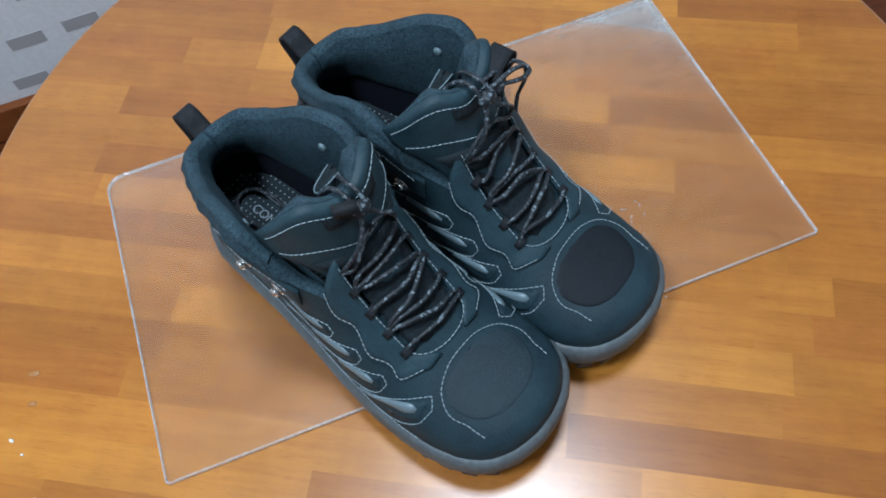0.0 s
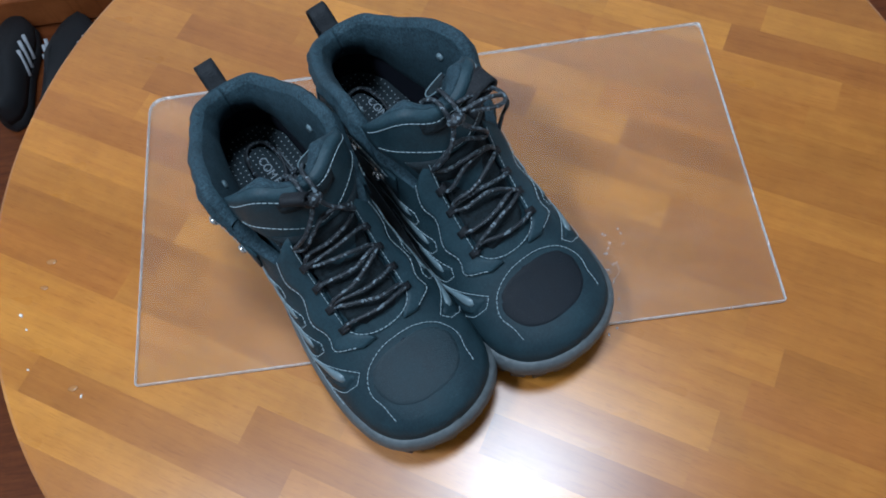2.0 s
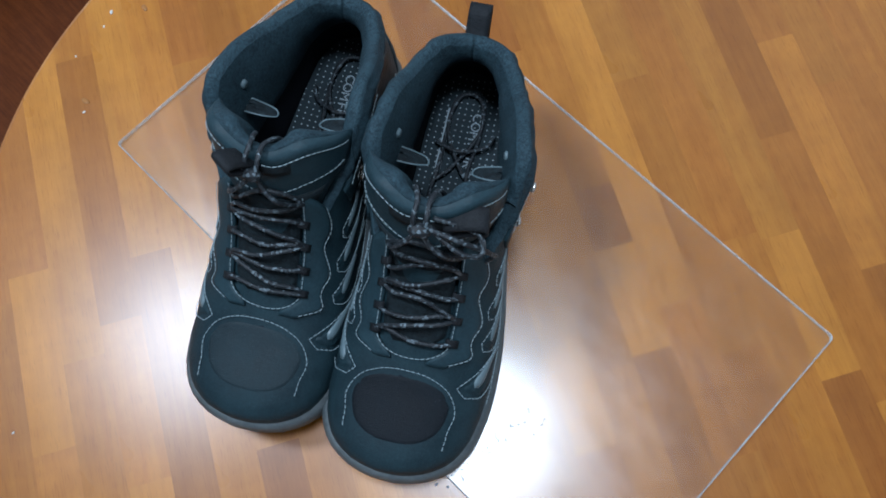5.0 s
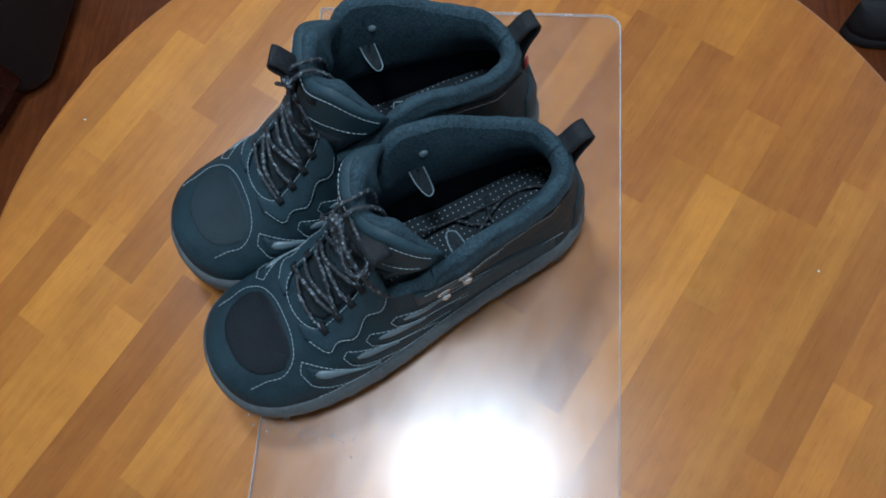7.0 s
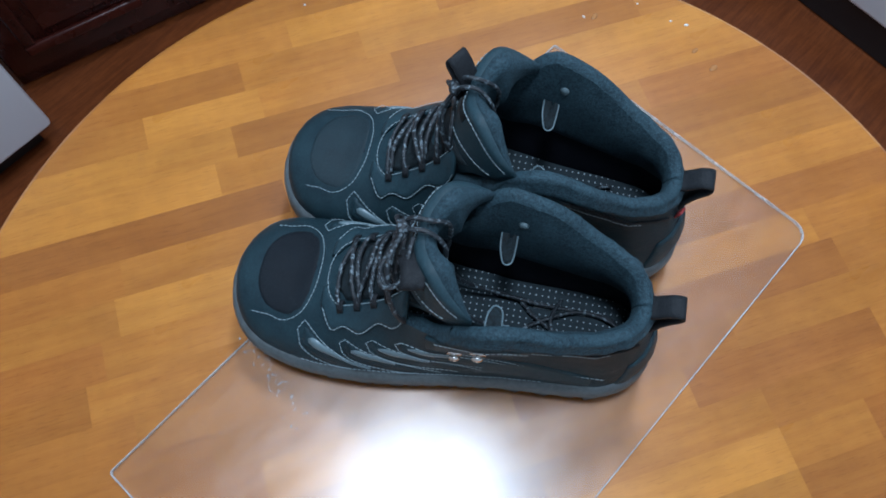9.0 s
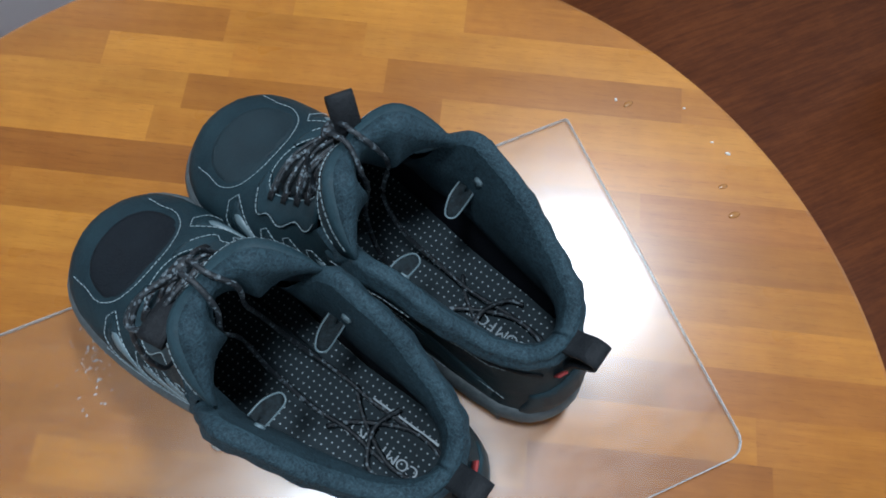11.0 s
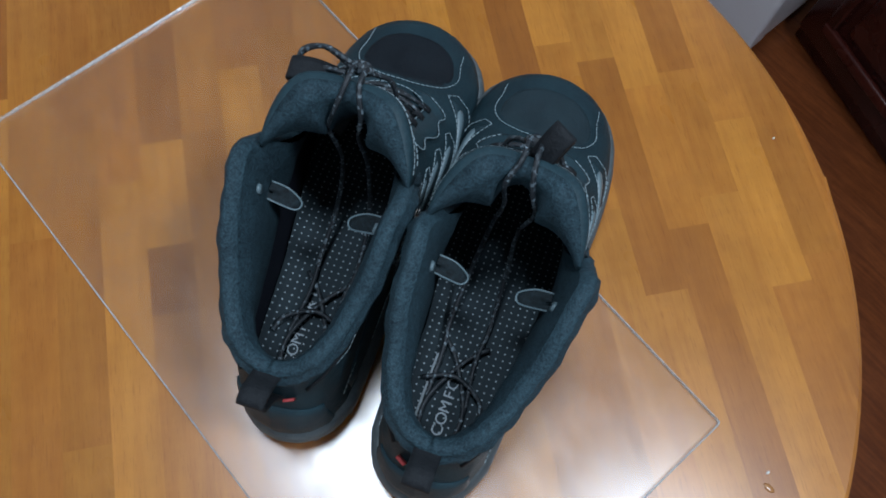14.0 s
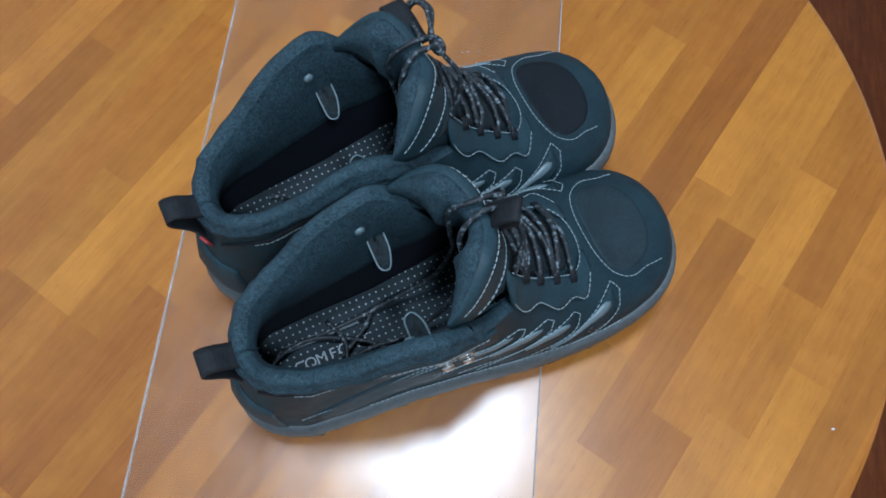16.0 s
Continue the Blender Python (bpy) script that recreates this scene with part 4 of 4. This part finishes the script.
    # gusset flaps inside the collar, with pale edges
    for side in (1, -1):
        base = flank(0.112, 0.126, side, -0.0115)
        outline_pts = spline([base + Vector((-side * x, y, z)) for x, y, z in ((0, 0.006, 0.0), (0.010, 0.0055, -0.002), (0.018, 0.002, -0.007), (0.016, -0.003, -0.008), (0.007, -0.004, -0.004), (0, -0.004, -0.001))], 22)
        core = base + Vector((0, 0.0, 0.0))
        flap_top = [[core.lerp(p, f) for f in (0.15, 0.5, 0.8, 0.97)] for p in outline_pts]
        flap = part("gusset_flap", slab(flap_top, [[p - Vector((0, 0, 0.0014)) for p in r] for r in flap_top], mirror), MESH, b, "small gusset flap with pale piping")
        part("flap_piping", tube_bm(flip(outline_pts, mirror), 0.00055, 6), PALE_TRIM, flap)
        p = flank(0.107, 0.140, side, -0.0128)
        q = flank(0.107, 0.140, side, -0.0228)
        d = (q - p)
        d.x *= mirror
        rivet = bmesh.new()
        bmesh.ops.create_cone(rivet, cap_ends=True, segments=14, radius1=0.0032, radius2=0.0024, depth=0.0016)
        part("rivet", rivet, PALE_TRIM, b, m=Matrix.Translation((p.x * mirror, p.y, p.z)) @ d.to_track_quat("Z", "Y").to_matrix().to_4x4())
    if scuffed:
        hole = bmesh.new()
        bmesh.ops.create_cone(hole, cap_ends=True, segments=12, radius1=0.0030, radius2=0.0022, depth=0.0012)
        p, q = flank(0.221, 0.046, 1, 0.0006), flank(0.221, 0.046, 1, 0.0106)
        part("worn_hole", hole, RUBBER, b, "small worn hole in the side panel", m=Matrix.Translation(p) @ (q - p).to_track_quat("Z", "Y").to_matrix().to_4x4())
    # heel loop and tag
    part("heel_loop", ribbon_bm(spline([(0, 0.017, 0.090), (0, 0.015, 0.102), (0, 0.011, 0.113), (0, 0.005, 0.123), (0, 0.005, 0.1295), (0, 0.012, 0.129), (0, 0.020, 0.122), (0, 0.030, 0.117)], 26), 0.0145, 0.0022, mirror), WEBBING, b, "black webbing heel pull loop")
    part("heel_tag", box_bm(-0.003, 0.003, -0.0008, 0.0008, -0.005, 0.005, 0.0003, 1), RED_TAG, b, "small red cloth tag", m=pose(-0.0115 * mirror, 0.0160, 0.098, 12, 0, -25 * mirror))
    return b


bag_bm = box_bm(-0.15, 0.15, -0.12, 0.12, 0.0, 0.34, 0.06, 4)
for v in bag_bm.verts:
    v.co += Vector((0.012 * math.sin(v.co.z * 31 + v.co.y * 20), 0.014 * math.sin(v.co.x * 27 + v.co.z * 15), 0.008 * math.sin(v.co.x * 30) if v.co.z > 0.1 else 0))
    v.co.z = max(0.0, v.co.z)
bag = thing("bag", "black fabric bag slumped on the dark wood floor", "bag", pose(-0.46, -0.85, 0, 0, 0, -8))
part("sack", bag_bm, BLACK_PLASTIC, bag)
part("mouth", tube_bm([(0.115 * math.cos(a), 0.088 * math.sin(a), 0.338 + 0.006 * math.sin(3 * a)) for a in np.linspace(0, math.tau, 28)[:-1]], 0.009, 8, closed=True), BLACK_PLASTIC, bag, "rolled hem of the bag's mouth")
for y in (-0.07, 0.07):
    part("strap", ribbon_bm(spline([(-0.07, y, 0.335), (-0.06, y * 1.3, 0.365), (0.0, y * 1.9, 0.375), (0.06, y * 1.3, 0.362), (0.07, y, 0.335)], 18), 0.022, 0.003, 1, (0, 1, 0)), WEBBING, bag, "black webbing carrying strap")

sneaker(pose(-0.16, 0.885, 0, 0, 0, 82), "black low sneaker with pale side stripes by the baseboard")
sneaker(pose(-0.13, 1.015, 0, 0, 0, 90), "black low sneaker with pale side stripes by the baseboard")
sneaker(pose(-0.63, 0.82, 0, 0, 0, 4), "black low sneaker with grey stripes by the baseboard")
sneaker(pose(-0.52, 0.80, 0, 0, 0, -3), "black low sneaker with grey stripes by the baseboard")
STAND = TOP + 0.0004 + PLATE
LENGTH = Matrix.Diagonal((1, 1.0, 1, 1))
boot(pose(0.096, 0.193, STAND, 0, 0, -150.4) @ LENGTH, 1, "dark teal-grey nubuck hiking boot with a dusty toe, loosely laced", True, 3, (0.011, 0.177, 0.192))
boot(pose(0.178, 0.230, STAND, 0, 0, -148.2) @ LENGTH, -1, "dark teal-grey nubuck hiking boot with a worn black toe panel", False, 8, (0.033, 0.163, 0.179))


# ---- small wet and dry specks ----
# the extra whitish diffuse brightens the drops in place of real glints
WATER = thin_glass("water", 0.16, 0.04, 0.10)
CRUMB = material("pale_crumb", (0.75, 0.74, 0.70), 0.8)
DRIED = material("brown_dried_drop", (0.36, 0.16, 0.05), 0.2)


def dome_bm(bm, x, y, z, rx, ry, h, turn=0.0, rings=3, sides=10):
    """A flat drop."""
    c, s = math.cos(turn), math.sin(turn)
    rows = []
    for i in range(rings):
        k, up = math.cos(i / rings * math.pi / 2), math.sin(i / rings * math.pi / 2)
        row = []
        for j in range(sides):
            a = math.tau * j / sides
            px, py = rx * k * math.cos(a), ry * k * math.sin(a)
            row.append(bm.verts.new((x + px * c - py * s, y + px * s + py * c, z + h * up)))
        rows.append(row)
    tip = bm.verts.new((x, y, z + h))
    for a, b in zip(rows, rows[1:]):
        for j in range(sides):
            bm.faces.new((a[j], a[(j + 1) % sides], b[(j + 1) % sides], b[j]))
    for j in range(sides):
        bm.faces.new((rows[-1][j], rows[-1][(j + 1) % sides], tip))
    bm.faces.new(rows[0][::-1])


def single(name, mat, x, y, z, rx, ry, h, turn, label, category, group):
    bm = bmesh.new()
    dome_bm(bm, x, y, z, rx, ry, h, turn)
    tagged(new(name, mesh_from(bm, name, mat)), label, category, group)


for x, y, r in ((-0.043, -0.001, 0.0016), (-0.099, 0.073, 0.0022), (-0.093, 0.060, 0.0014), (-0.088, 0.026, 0.0012), (0.120, -0.196, 0.0013), (0.225, 0.418, 0.0012)):
    single("crumb", CRUMB, x, y, TOP, r, r * 0.6, r * 0.7, x * 40, "tiny pale crumb on the varnished table top", "crumb", "crumbs on the table")
for x, y, r in ((-0.050, 0.006, 0.0042), (-0.078, 0.118, 0.0046), (-0.082, 0.095, 0.0036)):
    single("dried_drop", DRIED, x, y, TOP, r, r * 0.55, 0.0006, 0.6 + x * 9, "small brown drop stuck to the varnished table top", "drop", "drops on the table")
wet = bmesh.new()
rng = random.Random(21)
for k in range(70):
    f = rng.random()
    x, y = 0.366 + 0.016 * f + rng.gauss(0, 0.006), 0.004 + 0.070 * f + rng.gauss(0, 0.008)
    dome_bm(wet, x, y, STAND, rng.uniform(0.0005, 0.0018), rng.uniform(0.0004, 0.0010), rng.uniform(0.0003, 0.0006), rng.uniform(0, 3), 2, 7)
for k in range(110):
    x, y = rng.uniform(0.02, 0.47), rng.uniform(0.015, 0.255)
    dome_bm(wet, x, y, STAND, rng.uniform(0.0003, 0.0008), rng.uniform(0.0003, 0.0006), 0.0003, rng.uniform(0, 3), 2, 6)
drops = new("water_droplets", mesh_from(wet, "water_droplets", WATER))
drops.visible_shadow = False
tagged(drops, "scattered tiny water droplets on the glass by the boots", "water droplets", "", "stuff")
